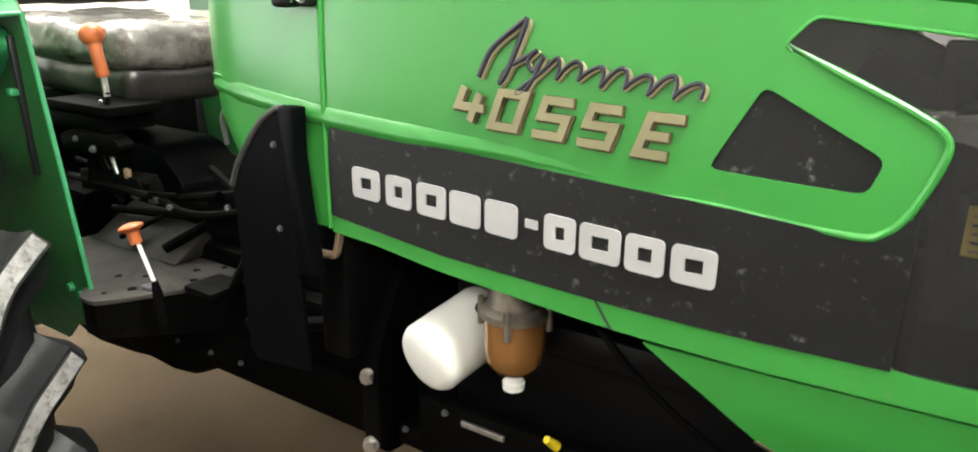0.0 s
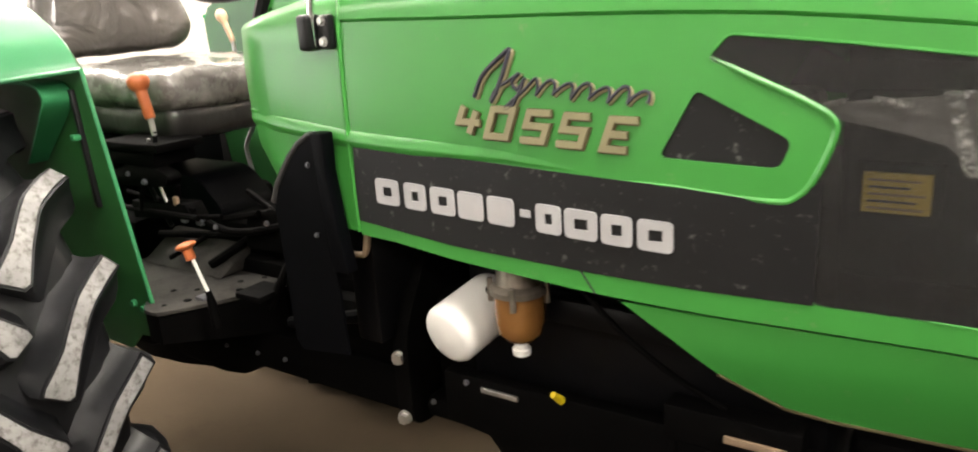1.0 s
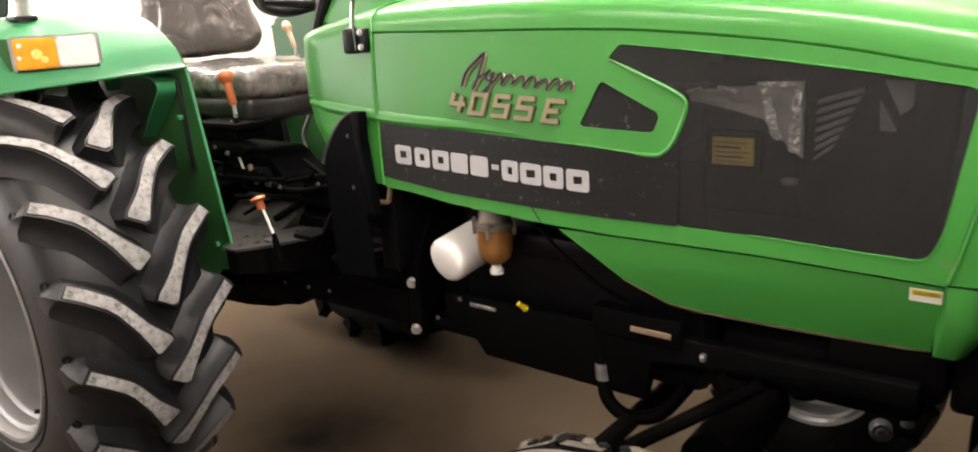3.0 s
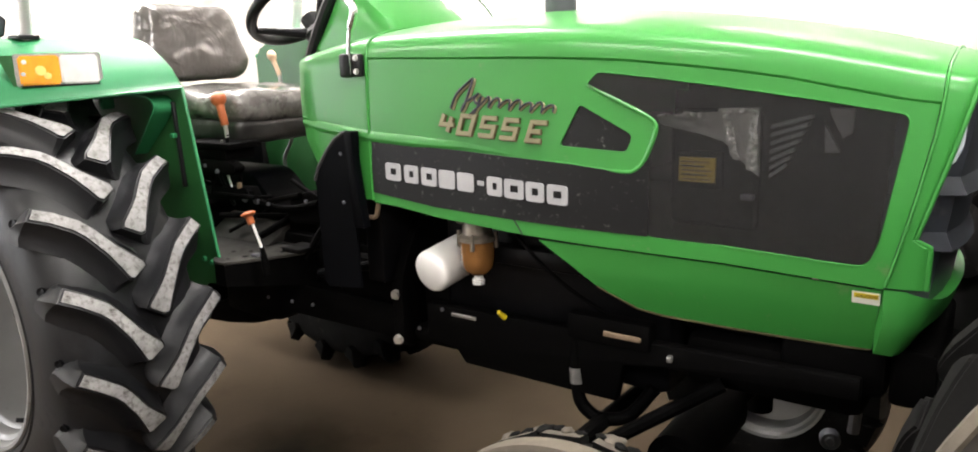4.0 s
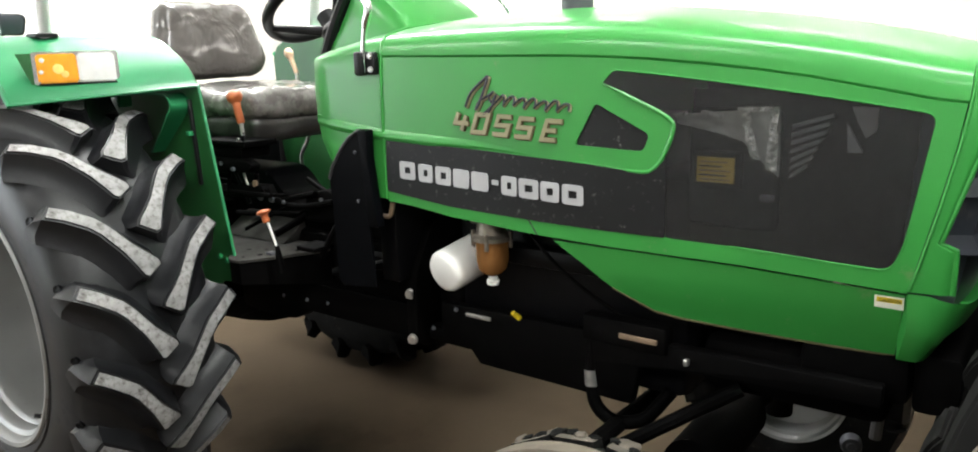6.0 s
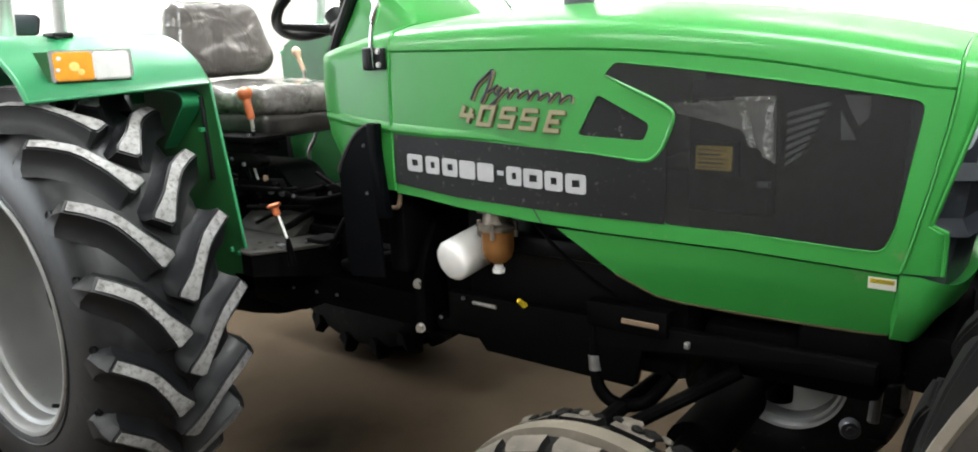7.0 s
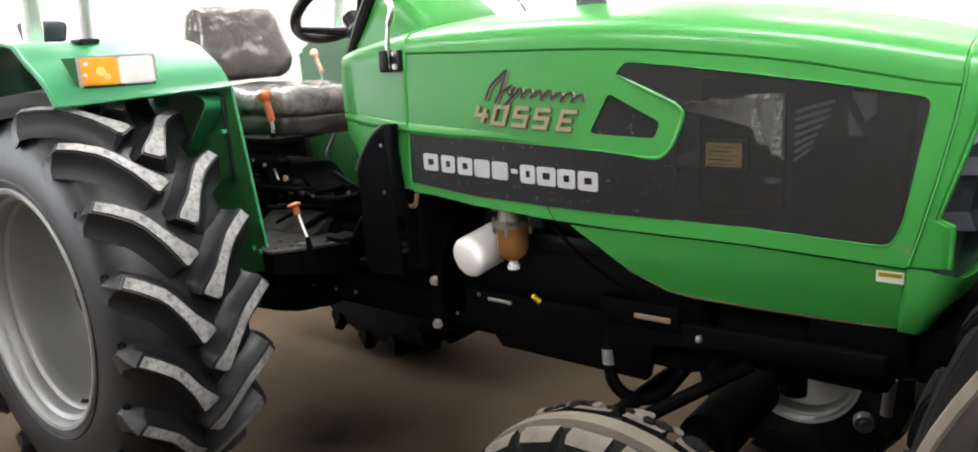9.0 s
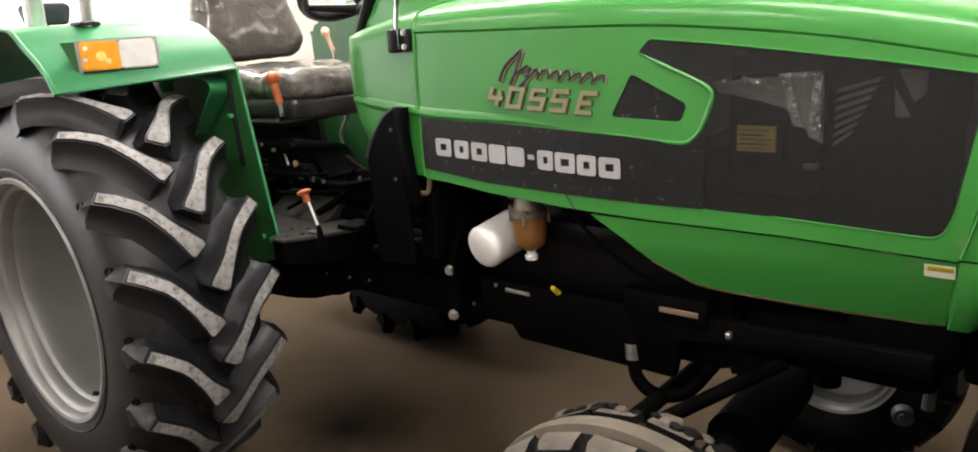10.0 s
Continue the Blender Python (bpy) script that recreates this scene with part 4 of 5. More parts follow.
# ---- fenders with lamps ----
def fender(side):
    s = side
    inner, outer = 0.432, 0.90

    def section(y):
        k = y - inner
        xb, zb = -0.72 - 0.41 * k, 1.413 - 0.064 * k
        g = 0.22 + 0.78 * k / (outer - inner)
        pts = [(xb, zb), (xb - 0.045, zb + 0.058), (xb - 0.10, zb + 0.100), (xb - 0.16, zb + 0.135), (xb - 0.24, 1.571), (xb - 0.34, 1.578), (-1.32, 1.570)] + [(-1.32 + (x + 1.32) * g, 1.570 + (z - 1.570) * g) for x, z in ((-1.48, 1.520), (-1.62, 1.438), (-1.72, 1.355), (-1.80, 1.270))]
        return smooth_path([(x, s * y, z) for x, z in pts], 3)
    cols = [section(inner + (outer - inner) * i / 10) for i in range(11)]
    loops = []
    for c in cols:
        low = [Vector((p.x, p.y, p.z - 0.005)) for p in c]
        loops.append(c + low[::-1])
    part("fender_top", rings(loops), FENDER, tractor, "green fender over the rear tyre")
    # rolled outer lip
    part("fender_lip", tube([p + Vector((0, 0, -0.004)) for p in cols[-1]], 0.008, 8), FENDER, tractor)
    part("fender_lip", tube([c[0] for c in cols], 0.005, 8), FENDER, tractor)
    part("fender_lip", tube([c[-1] for c in cols], 0.010, 10), FENDER, tractor)
    tail = cols[-1][18:]
    drop = Vector((0.028, 0, -0.034))
    part("fender_skirt", rings([[p, p + Vector((0, s * 0.004, 0)), p + Vector((0, s * 0.004, 0)) + drop, p + drop] for p in tail]), FENDER, tractor, "green fender tail flange")
    # inner wall
    wall = [(-0.72, 1.415), (-0.612, 0.795), (-0.70, 0.785), (-0.75, 0.74), (-1.36, 0.74), (-1.42, 1.1), (-1.43, 1.49), (-1.40, 1.535), (-1.32, 1.566), (-0.97, 1.566), (-0.86, 1.53), (-0.82, 1.512), (-0.765, 1.47)]
    part("fender_wall", prism(wall, s * (inner - 0.004), s * (inner + 0.001)), GREEN_SHADED, tractor, "inner fender wall in green darkened for shade")
    part("fender_edge", tube([(-0.72, s * inner, 1.415), (-0.612, s * inner, 0.795)], 0.005, 8), FENDER, tractor)
    part("fender_rib", join(prism([(-0.775, 1.37), (-0.762, 1.37), (-0.748, 1.10), (-0.762, 1.10)], s * inner, s * (inner + 0.012), 0.002)), PLASTIC, tractor, "black rubber edge strip")
    arm = smooth_path([(-1.13, 0, 1.378), (-0.98, 0, 1.390), (-0.84, 0, 1.390), (-0.788, 0, 1.378), (-0.774, 0, 1.352), (-0.800, 0, 1.322), (-0.860, 0, 1.272), (-0.948, 0, 1.200)], 4)
    bent = []
    for i, p in enumerate(arm):
        d = (arm[min(i + 1, len(arm) - 1)] - arm[max(i - 1, 0)]).normalized()
        up = Vector((-d.z, 0, d.x)) * 0.003
        near = 0.502 - 0.02 * max(0.0, (i - 20) / 8)
        bent.append([p + up + Vector((0, s * 0.436, 0)), p + up + Vector((0, s * near, 0)), p - up + Vector((0, s * near, 0)), p - up + Vector((0, s * 0.436, 0))])
    part("fender_brace", rings(bent), FENDER, tractor, "curved green fender brace")
    part("brace_lug", prism(rounded([(-1.075, 1.40), (-1.045, 1.40), (-1.048, 1.345), (-1.072, 1.345)], 0.008, 2), min(s * 0.47, s * 0.51), max(s * 0.47, s * 0.51), 0.003), FENDER, tractor, "small green bracket under the fender")
    part("strip_tab", box(-0.772, -0.752, min(s * 0.445, s * 0.462), max(s * 0.445, s * 0.462), 1.258, 1.272, 0.003), FENDER, tractor)
    for x, z in ((-0.662, 0.86), (-0.700, 0.868)):
        part("fender_bolt", hexbolt((x, s * (inner + 0.001), z), (0, s, 0), 0.008, 0.007), FENDER, tractor)
    # lamp: recess frame, amber and clear lens
    def face(y, z):
        k = y - inner
        return Vector((-0.72 - 0.41 * k - 0.055, s * y, z))
    d = (face(0.84, 0) - face(0.62, 0)).normalized()
    n = Vector((-d.y, d.x, 0)) * (1 if s < 0 else -1)
    if n.x < 0:
        n = -n
    def bar(y0, y1, z0, z1, back, out, bev=0.004):
        a, b = face(y0, 0), face(y1, 0)
        ring = [[q + n * back + Vector((0, 0, z0)), q + n * out + Vector((0, 0, z0)), q + n * out + Vector((0, 0, z1)), q + n * back + Vector((0, 0, z1))] for q in (a, b)]
        bm = rings(ring)
        bmesh.ops.recalc_face_normals(bm, faces=bm.faces[:])
        bmesh.ops.bevel(bm, geom=bm.edges[:], offset=bev, segments=2, affect="EDGES")
        return bm
    lamp = part("fender_lamp", bar(0.609, 0.815, 1.430, 1.526, -0.12, 0.020), CHROME, tractor, "indicator lamp in a chrome frame")
    part("indicator_lens", bar(0.7105, 0.806, 1.438, 1.520, 0.0, 0.036, 0.005), AMBER, lamp, "amber indicator lens")
    part("position_lens", bar(0.618, 0.710, 1.438, 1.520, 0.0, 0.034, 0.005), CLEAR, lamp, "clear position lamp lens")
    # pale discs paint bright highlights onto the lens
    for y, z, r in ((0.757, 1.478, 0.017), (0.742, 1.463, 0.012), (0.792, 1.503, 0.008), (0.797, 1.470, 0.007)):
        q = face(y, z)
        part("reflector_spot", tube([q + n * 0.030, q + n * 0.0375, q + n * 0.0385], [r, r * 0.8, r * 0.3], 14), AMBER_HIGHLIGHT if r > 0.01 else CLEAR, lamp, "pale spot painting a highlight on the lens")
    part("lamp_edge", bar(0.618, 0.806, 1.4335, 1.438, 0.0, 0.030, 0.001), PLASTIC, lamp, "black lamp gasket")
    # this wedge carries the pocket's shade as a darker green
    wedge = [(0.815, 1.522), (0.850, 1.522), (0.822, 1.436), (0.815, 1.436)]
    part("lamp_recess", rings([[face(y, 0) + n * d0 + Vector((0, 0, z)) for y, z in wedge] for d0 in (0.0, 0.0175)]), GREEN_SHADED, lamp, "lamp recess wedge darkened for shade")
    for x, r, half in ((-1.47, 0.033, 0.066), (-1.085, 0.022, 0.046)):
        y = 0.70
        part("canopy_post", tube([(x, s * y, 1.57), (x + 0.1, s * y, 2.3)], r, 24), POSTCHROME, tractor, "chrome canopy post")
        plate = rounded([(x - half * 0.8, y - half * 0.7), (x + half * 0.9, y - half * 0.6), (x + half * 0.8, y + half * 0.8), (x - half * 0.7, y + half * 0.9)], 0.012, 2)
        part("post_base", prism([(u, s * v) for u, v in plate], 1.570, 1.583, 0.003, "xy"), PLASTIC, tractor, "black post base plate")


for side in (-1, 1):
    fender(side)
lamp_face = rounded([(-0.066, 1.590), (0.066, 1.590), (0.080, 1.650), (0.066, 1.664), (-0.066, 1.664), (-0.080, 1.650)], 0.012, 2)
work_lamp = part("work_lamp", rings([[(x, -0.652 + y * k, 1.627 + (z - 1.627) * k) for y, z in lamp_face] for x, k in ((-1.540, 0.72), (-1.524, 0.95), (-1.484, 1.0), (-1.474, 0.97), (-1.470, 0.90))]), PLASTIC, tractor, "dark rear work lamp")
part("lamp_lens", rings([[(x, -0.652 + y * k, 1.627 + (z - 1.627) * k) for y, z in lamp_face] for x, k in ((-1.474, 0.86), (-1.467, 0.84), (-1.465, 0.74))]), GRILLE, work_lamp, "dull dark lamp lens")
part("lamp_stem", tube([(-1.505, -0.652, 1.50), (-1.505, -0.652, 1.60)], 0.012, 10), PLASTIC, work_lamp)

# ---- seat ----
def cushion(x0, x1, y0, y1, z0, z1, r, m, amp=0.006, seed=0.0, taper=0.0):
    bm = box(x0, x1, y0, y1, z0, z1, r, 4)
    bmesh.ops.subdivide_edges(bm, edges=[e for e in bm.edges if e.calc_length() > 0.08], cuts=9, use_grid_fill=True)
    bm.normal_update()
    for v in bm.verts:
        q = v.co * 9 + Vector((seed, seed, seed))
        v.co += v.normal * (amp * noise.noise(q) + 0.6 * amp * noise.noise(q * 2.7))
        v.co.y *= 1 - taper * max(0.0, v.co.z + 0.07) - 1.5 * taper * max(0.0, -0.06 - v.co.z)
    bm.transform(m)
    return bm


part("backrest", cushion(-0.05, 0.06, -0.245, 0.245, -0.135, 0.155, 0.05, pose(-1.275, -0.01, 1.548, 0, -11, 0), 0.007, 0.0, 1.0), [WRAP], tractor, "dark vinyl backrest wrapped in clear plastic")
part("seat", cushion(-0.24, 0.25, -0.245, 0.245, -0.055, 0.055, 0.045, pose(-0.965, 0.0, 1.342, 0, 2, 0), 0.010, 3.0), [FILM], tractor, "dark vinyl seat cushion wrapped in clear plastic")
part("seat_pan", cushion(-0.23, 0.235, -0.235, 0.235, -0.05, 0.04, 0.03, pose(-0.968, 0.0, 1.262, 0, 2, 0), 0.006, 5.0), SKIRT, tractor, "dark wrapped seat skirt")
part("seat_base", join(box(-1.32, -1.06, -0.2, 0.02, 1.12, 1.215, 0.01), box(-1.34, -1.10, -0.17, 0.0, 0.88, 1.12, 0.02)), MATT, tractor, "black seat suspension base")
part("lift_housing", join(box(-1.70, -1.425, -0.42, 0.425, 0.76, 1.27, 0.03), box(-1.40, -1.05, -0.30, 0.30, 0.74, 0.98, 0.03)), BLACK, tractor, "black hydraulic lift housing behind the seat")
# lever quadrant and small gear beside the seat
part("quadrant", prism(rounded([(-0.86, 1.115), (-0.66, 1.125), (-0.635, 1.15), (-0.68, 1.172), (-0.80, 1.176), (-0.88, 1.15)], 0.02, 3), -0.325, -0.285, 0.006), MATT, tractor, "black lever quadrant")
part("quadrant_plate", box(-0.90, -0.66, -0.33, -0.20, 1.208, 1.228, 0.003), MATT, tractor, "black lever plate")
part("quadrant_plate", box(-0.90, -0.685, -0.325, -0.21, 1.172, 1.206, 0.004), MATT, tractor, "black lever plate")
# rods, pipes and nuts beside the gearbox
for a, b, r in (((-0.88, -0.29, 1.09), (-0.60, -0.30, 1.07), 0.006), ((-0.80, -0.31, 1.05), (-0.78, -0.30, 1.17), 0.007), ((-0.72, -0.26, 1.03), (-0.68, -0.28, 1.12), 0.008), ((-0.70, -0.31, 1.045), (-0.50, -0.30, 1.065), 0.006), ((-0.60, -0.24, 1.03), (-0.42, -0.26, 1.07), 0.009), ((-0.52, -0.20, 1.10), (-0.36, -0.24, 1.06), 0.008)):
    part("control_rod", tube([a, b], r, 8), MATT, tractor)
for x, y, z, r in ((-0.735, -0.327, 1.135, 0.006), (-0.80, -0.327, 1.15, 0.005), (-0.52, -0.305, 1.04, 0.005), (-0.585, -0.305, 1.052, 0.005), (-0.64, -0.30, 1.045, 0.008), (-0.38, -0.272, 1.055, 0.005)):
    part("control_nut", hexbolt((x, y, z), (0.3, -1, 0.1), r, r), PIPE, tractor)
part("bracket", box(-0.665, -0.648, -0.31, -0.30, 1.075, 1.10, 0.003), TAN, tractor, "small tan bracket")
part("quadrant", prism([(-0.84, 1.03), (-0.60, 1.05), (-0.62, 1.085), (-0.84, 1.075)], -0.31, -0.26, 0.003), MATT, tractor, "black lever quadrant")
part("control_rod", tube([(-0.90, -0.30, 1.05), (-0.56, -0.32, 1.06)], 0.008, 8), MATT, tractor)
part("control_rod", tube([(-0.73, -0.30, 1.235), (-0.745, -0.30, 1.17), (-0.72, -0.30, 1.12), (-0.70, -0.30, 1.07)], 0.004, 8), STEEL, tractor, "thin bent steel lever rod")
part("transmission_cover", prism(rounded([(-1.38, 0.86), (-1.36, 1.04), (-1.30, 1.100), (-0.83, 1.100), (-0.79, 1.085), (-0.72, 1.02), (-0.70, 0.88)], 0.02, 3), -0.14, 0.04, 0.008), SHEET, tractor, "black transmission cover under the seat")
part("tunnel_cover", prism([(-0.262, 0.882), (-0.15, 0.950), (-0.11, 0.955), (-0.11, 0.884)], -0.93, -0.60, 0.006, "yz"), FOOT, tractor, "dusty sloping gearbox cover")
for a, b, q in (((-0.92, -0.20, 0.945), (-0.60, -0.17, 0.968), 0.010), ((-0.80, -0.26, 0.91), (-0.70, -0.15, 0.98), 0.007), ((-0.66, -0.24, 0.905), (-0.55, -0.15, 0.985), 0.012)):
    part("control_rod", tube([a, b], q, 8), MATT, tractor)
part("valve_block", prism(rounded([(-0.50, 0.97), (-0.30, 0.98), (-0.31, 1.05), (-0.38, 1.085), (-0.48, 1.06)], 0.02, 3), -0.25, -0.14, 0.01), MATT, tractor, "black hydraulic valve block")
part("pipe", tube(smooth_path([(-0.62, -0.27, 1.04), (-0.52, -0.29, 1.03), (-0.44, -0.28, 1.03), (-0.34, -0.26, 1.05)], 4), 0.009, 8), MATT, tractor, "black hydraulic pipe")
part("pipe_fitting", hexbolt((-0.60, -0.285, 1.04), (0.3, -1, 0), 0.009, 0.010), PIPE, tractor, "dull pipe fitting")

# ---- steering and dash ----
hub = Vector((-0.618, 0.0, 1.664))
tilt = pose(*hub, 0, -35, 0)
wheel_rim = lathe([(0.19 + 0.0185 * math.cos(a), 0.0185 * math.sin(a)) for a in (2 * math.pi * k / 12 for k in range(12))], 48, "Z", closed=True)
steering = part("steering_wheel", wheel_rim, PLASTIC, tractor, "black steering wheel", m=tilt)
for k in range(3):
    a = radians(120 * k + 105)
    part("spoke", tube([(0.03 * math.cos(a), 0.03 * math.sin(a), -0.10), (0.19 * math.cos(a), 0.19 * math.sin(a), 0)], [0.018, 0.011], 10), PLASTIC, steering)
part("boss", lathe([(0.0, -0.085), (0.035, -0.09), (0.05, -0.11), (0.045, -0.14), (0.0, -0.14)], 24, "Z"), PLASTIC, steering)
part("steering_column", join(tube([hub + Vector((0.02, 0, -0.04)), (-0.36, 0.0, 1.36)], 0.032, 14), prism([(-0.52, 1.53), (-0.44, 1.63), (-0.38, 1.64), (-0.34, 1.44), (-0.42, 1.44)], -0.06, 0.06, 0.015)), PLASTIC, tractor, "black steering column shroud")
dash = []
outline = smooth_path([(-0.385, 0, 1.48), (-0.32, 0, 1.60), (-0.262, 0, 1.70), (-0.235, 0, 1.716), (-0.19, 0, 1.70), (-0.12, 0, 1.645), (-0.06, 0, 1.59), (-0.03, 0, 1.55)], 3)
for y, k in ((-0.205, 0.0), (-0.205, 0.45), (-0.20, 0.72), (-0.185, 0.88), (-0.15, 0.96), (-0.08, 0.995), (0.0, 1.0), (0.08, 0.995), (0.15, 0.96), (0.185, 0.88), (0.20, 0.72), (0.205, 0.45), (0.205, 0.0)):
    dash.append([Vector((p.x, y, 1.47 + (p.z - 1.47) * (k if p.x > -0.36 else 1.0))) for p in outline])
part("dash_hood", rings(dash), GREEN, tractor, "green instrument hood")
part("dash_trim", tube(smooth_path([(-0.395, -0.205, 1.47), (-0.34, -0.203, 1.575), (-0.285, -0.197, 1.665), (-0.262, -0.17, 1.708), (-0.25, -0.1, 1.722), (-0.245, 0.0, 1.725), (-0.25, 0.1, 1.722), (-0.262, 0.17, 1.708), (-0.285, 0.197, 1.665), (-0.34, 0.203, 1.575), (-0.395, 0.205, 1.47)]), 0.0165, 8), PLASTIC, tractor, "black dash edge trim")
part("dash_face", prism([(-0.405, 1.47), (-0.275, 1.70), (-0.26, 1.69), (-0.38, 1.47)], -0.195, 0.195, 0.004), PLASTIC, tractor, "black instrument panel")
# mirror stay on the cowl
part("stay_bracket", join(box(-0.064, -0.036, -0.402, -0.362, 1.438, 1.500, 0.008, 3), box(-0.036, -0.006, -0.380, -0.362, 1.440, 1.498, 0.005)), PLASTIC, tractor, "black clamp bracket on the cowl")
for z in (1.453, 1.488):
    part("bracket_bolt", hexbolt((-0.020, -0.380, z), (0, -1, 0), 0.0062, 0.006), STEEL, tractor)
stay = smooth_path([(-0.042, -0.384, 1.445), (-0.040, -0.384, 1.50), (-0.030, -0.383, 1.56), (-0.014, -0.382, 1.611), (-0.052, -0.38, 1.652), (-0.11, -0.378, 1.722), (-0.16, -0.37, 1.80), (-0.18, -0.365, 1.95)], 5)
part("mirror_stay", tube(stay, [0.0068 if i < 11 else 0.0105 for i in range(len(stay))], 12), CHROME, tractor, "bent chrome mirror stay")
part("dash_switch", join(box(-0.262, -0.228, -0.12, -0.075, 1.718, 1.738, 0.006), box(-0.258, -0.232, -0.055, -0.022, 1.72, 1.735, 0.005)), PLASTIC, tractor, "small dark switches on the dash")
part("dash_bracket", join(tube([(-0.25, 0.12, 1.718), (-0.25, 0.17, 1.728), (-0.25, 0.21, 1.748)], 0.006, 8), tube([(-0.25, 0.205, 1.70), (-0.25, 0.208, 1.752)], 0.004, 8)), STEEL, tractor, "thin bracket on the dash")
part("stay_bracket", box(-0.098, -0.062, 0.362, 0.405, 1.405, 1.47, 0.005), PLASTIC, tractor)
part("mirror_stay", tube(smooth_path([(-0.08, 0.384, 1.41), (-0.08, 0.384, 1.56), (-0.12, 0.38, 1.64), (-0.2, 0.36, 1.74), (-0.22, 0.36, 1.95)], 5), 0.0095, 10), CHROME, tractor)

# ---- levers ----
def lever(p0, p1, knob0, knob1, kr, mat, rod=0.007, rodmat=STEEL, label=""):
    part("lever_rod", tube([p0, p1], rod, 10), rodmat, tractor)
    a, b = Vector(knob0), Vector(knob1)
    d = b - a
    part("lever_knob", tube([a, a + d * 0.04, a + d * 0.45, a + d * 0.60, a + d * 0.66, a + d * 0.74, a + d * 0.82, a + d * 0.90, a + d * 0.96, b], [kr * 0.50, kr * 0.60, kr * 0.60, kr * 0.66, kr * 0.98, kr * 1.18, kr * 1.22, kr * 1.02, kr * 0.66, kr * 0.1], 18), mat, tractor, label)


part("lever_link", tube(smooth_path([(-0.70, -0.30, 1.255), (-0.715, -0.30, 1.20), (-0.76, -0.30, 1.13), (-0.74, -0.30, 1.08), (-0.70, -0.30, 1.02)], 4), 0.006, 8), BLACK, tractor)
lever((-0.702, -0.30, 1.245), (-0.706, -0.30, 1.285), (-0.705, -0.30, 1.284), (-0.733, -0.30, 1.392), 0.0215, ORANGE, label="orange lever knob beside the seat")
part("lever_boss", tube([(-0.445, -0.395, 0.84), (-0.449, -0.398, 0.90), (-0.451, -0.40, 0.928)], [0.012, 0.010, 0.006], 12), MATT, tractor, "black lever boss")
lever((-0.450, -0.40, 0.92), (-0.476, -0.41, 1.01), (-0.476, -0.41, 1.0), (-0.488, -0.413, 1.040), 0.019, ORANGE, rod=0.0042, rodmat=WHITE, label="orange knob on a white rod")
lever((-1.165, 0.33, 1.20), (-1.165, 0.33, 1.43), (-1.165, 0.33, 1.42), (-1.215, 0.33, 1.525), 0.016, CREAM, label="cream lever knob beside the seat")
part("brake_rod", tube(smooth_path([(-1.170, 0.33, 0.985), (-1.182, 0.33, 1.055), (-1.171, 0.33, 1.089), (-1.135, 0.33, 1.135), (-1.112, 0.33, 1.19)]), 0.008, 8), LETTER, tractor, "bare steel hand brake rod")

# ---- platform, shields, underside ----
for sy in (-1, 1):
    plate = [(-0.56, -0.468), (-0.50, -0.372), (-0.435, -0.245), (-0.425, -0.205), (-0.52, -0.165), (-0.70, -0.06), (-0.95, -0.04), (-0.97, -0.41), (-0.66, -0.425), (-0.61, -0.468)]
    part("foot_plate", prism([(x, -sy * y) for x, y in rounded(plate, 0.015, 2)], 0.870, 0.880, 0.002, "xy"), FOOT, tractor, "dusty grey foot plate")
    edge = [(-0.61, -0.462), (-0.563, -0.462), (-0.503, -0.368), (-0.440, -0.243), (-0.430, -0.208)]
    part("plate_lip", rings([[(x, -sy * y, 0.80 - 0.035 * k), (x, -sy * y, 0.868), (x - 0.012, -sy * (y + 0.006), 0.868), (x - 0.012, -sy * (y + 0.006), 0.80 - 0.035 * k)] for k, (x, y) in zip((0, 0, 0.4, 1, 1), edge)]), MATT, tractor, "black foot plate lip")
for x, y, q in ((-0.50, -0.285, 0.009), (-0.475, -0.235, 0.008), (-0.51, -0.20, 0.007), (-0.45, -0.215, 0.006), (-0.56, -0.385, 0.010), (-0.60, -0.33, 0.007), (-0.545, -0.245, 0.008), (-0.65, -0.36, 0.008), (-0.585, -0.43, 0.006)):
    part("plate_hole", tube([(x, y, 0.8795), (x, y, 0.8812)], [q, q * 0.9], 10), MATT, tractor)
part("plate_clip", box(-0.545, -0.515, -0.375, -0.35, 0.880, 0.889, 0.003), PIPE, tractor, "dull clip on the foot plate")
for s in (-1, 1):
    shield = [(-0.055, 1.294), (-0.075, 1.291), (-0.107, 1.272), (-0.132, 1.248), (-0.155, 1.220), (-0.178, 1.190), (-0.194, 1.155), (-0.190, 1.10), (-0.186, 0.865), (-0.17, 0.845), (-0.04, 0.86), (-0.045, 1.0)]
    part("leg_shield", prism(shield, s * 0.395, s * 0.389), SHEET, tractor, "black sheet leg shield")
    # lighter than the sheet: the rim's highlight is painted in
    part("shield_edge", tube([(x, s * 0.395, z) for x, z in shield[:7]], 0.0055, 8), EDGE_HIGHLIGHT, tractor, "rolled shield edge, lightened as a highlight")
    part("shield_flange", prism([(-0.062, 1.297), (-0.030, 1.297), (-0.032, 1.225), (-0.022, 1.136), (-0.006, 1.035), (-0.045, 1.035)], min(s * 0.405, s * 0.375), max(s * 0.405, s * 0.375), 0.004), SHEET, tractor, "worn black shield flange")
    for z in (1.235, 1.10):
        part("shield_bolt", hexbolt((-0.085, s * 0.395, z), (0, s, 0), 0.0042, 0.004), PIPE, tractor)
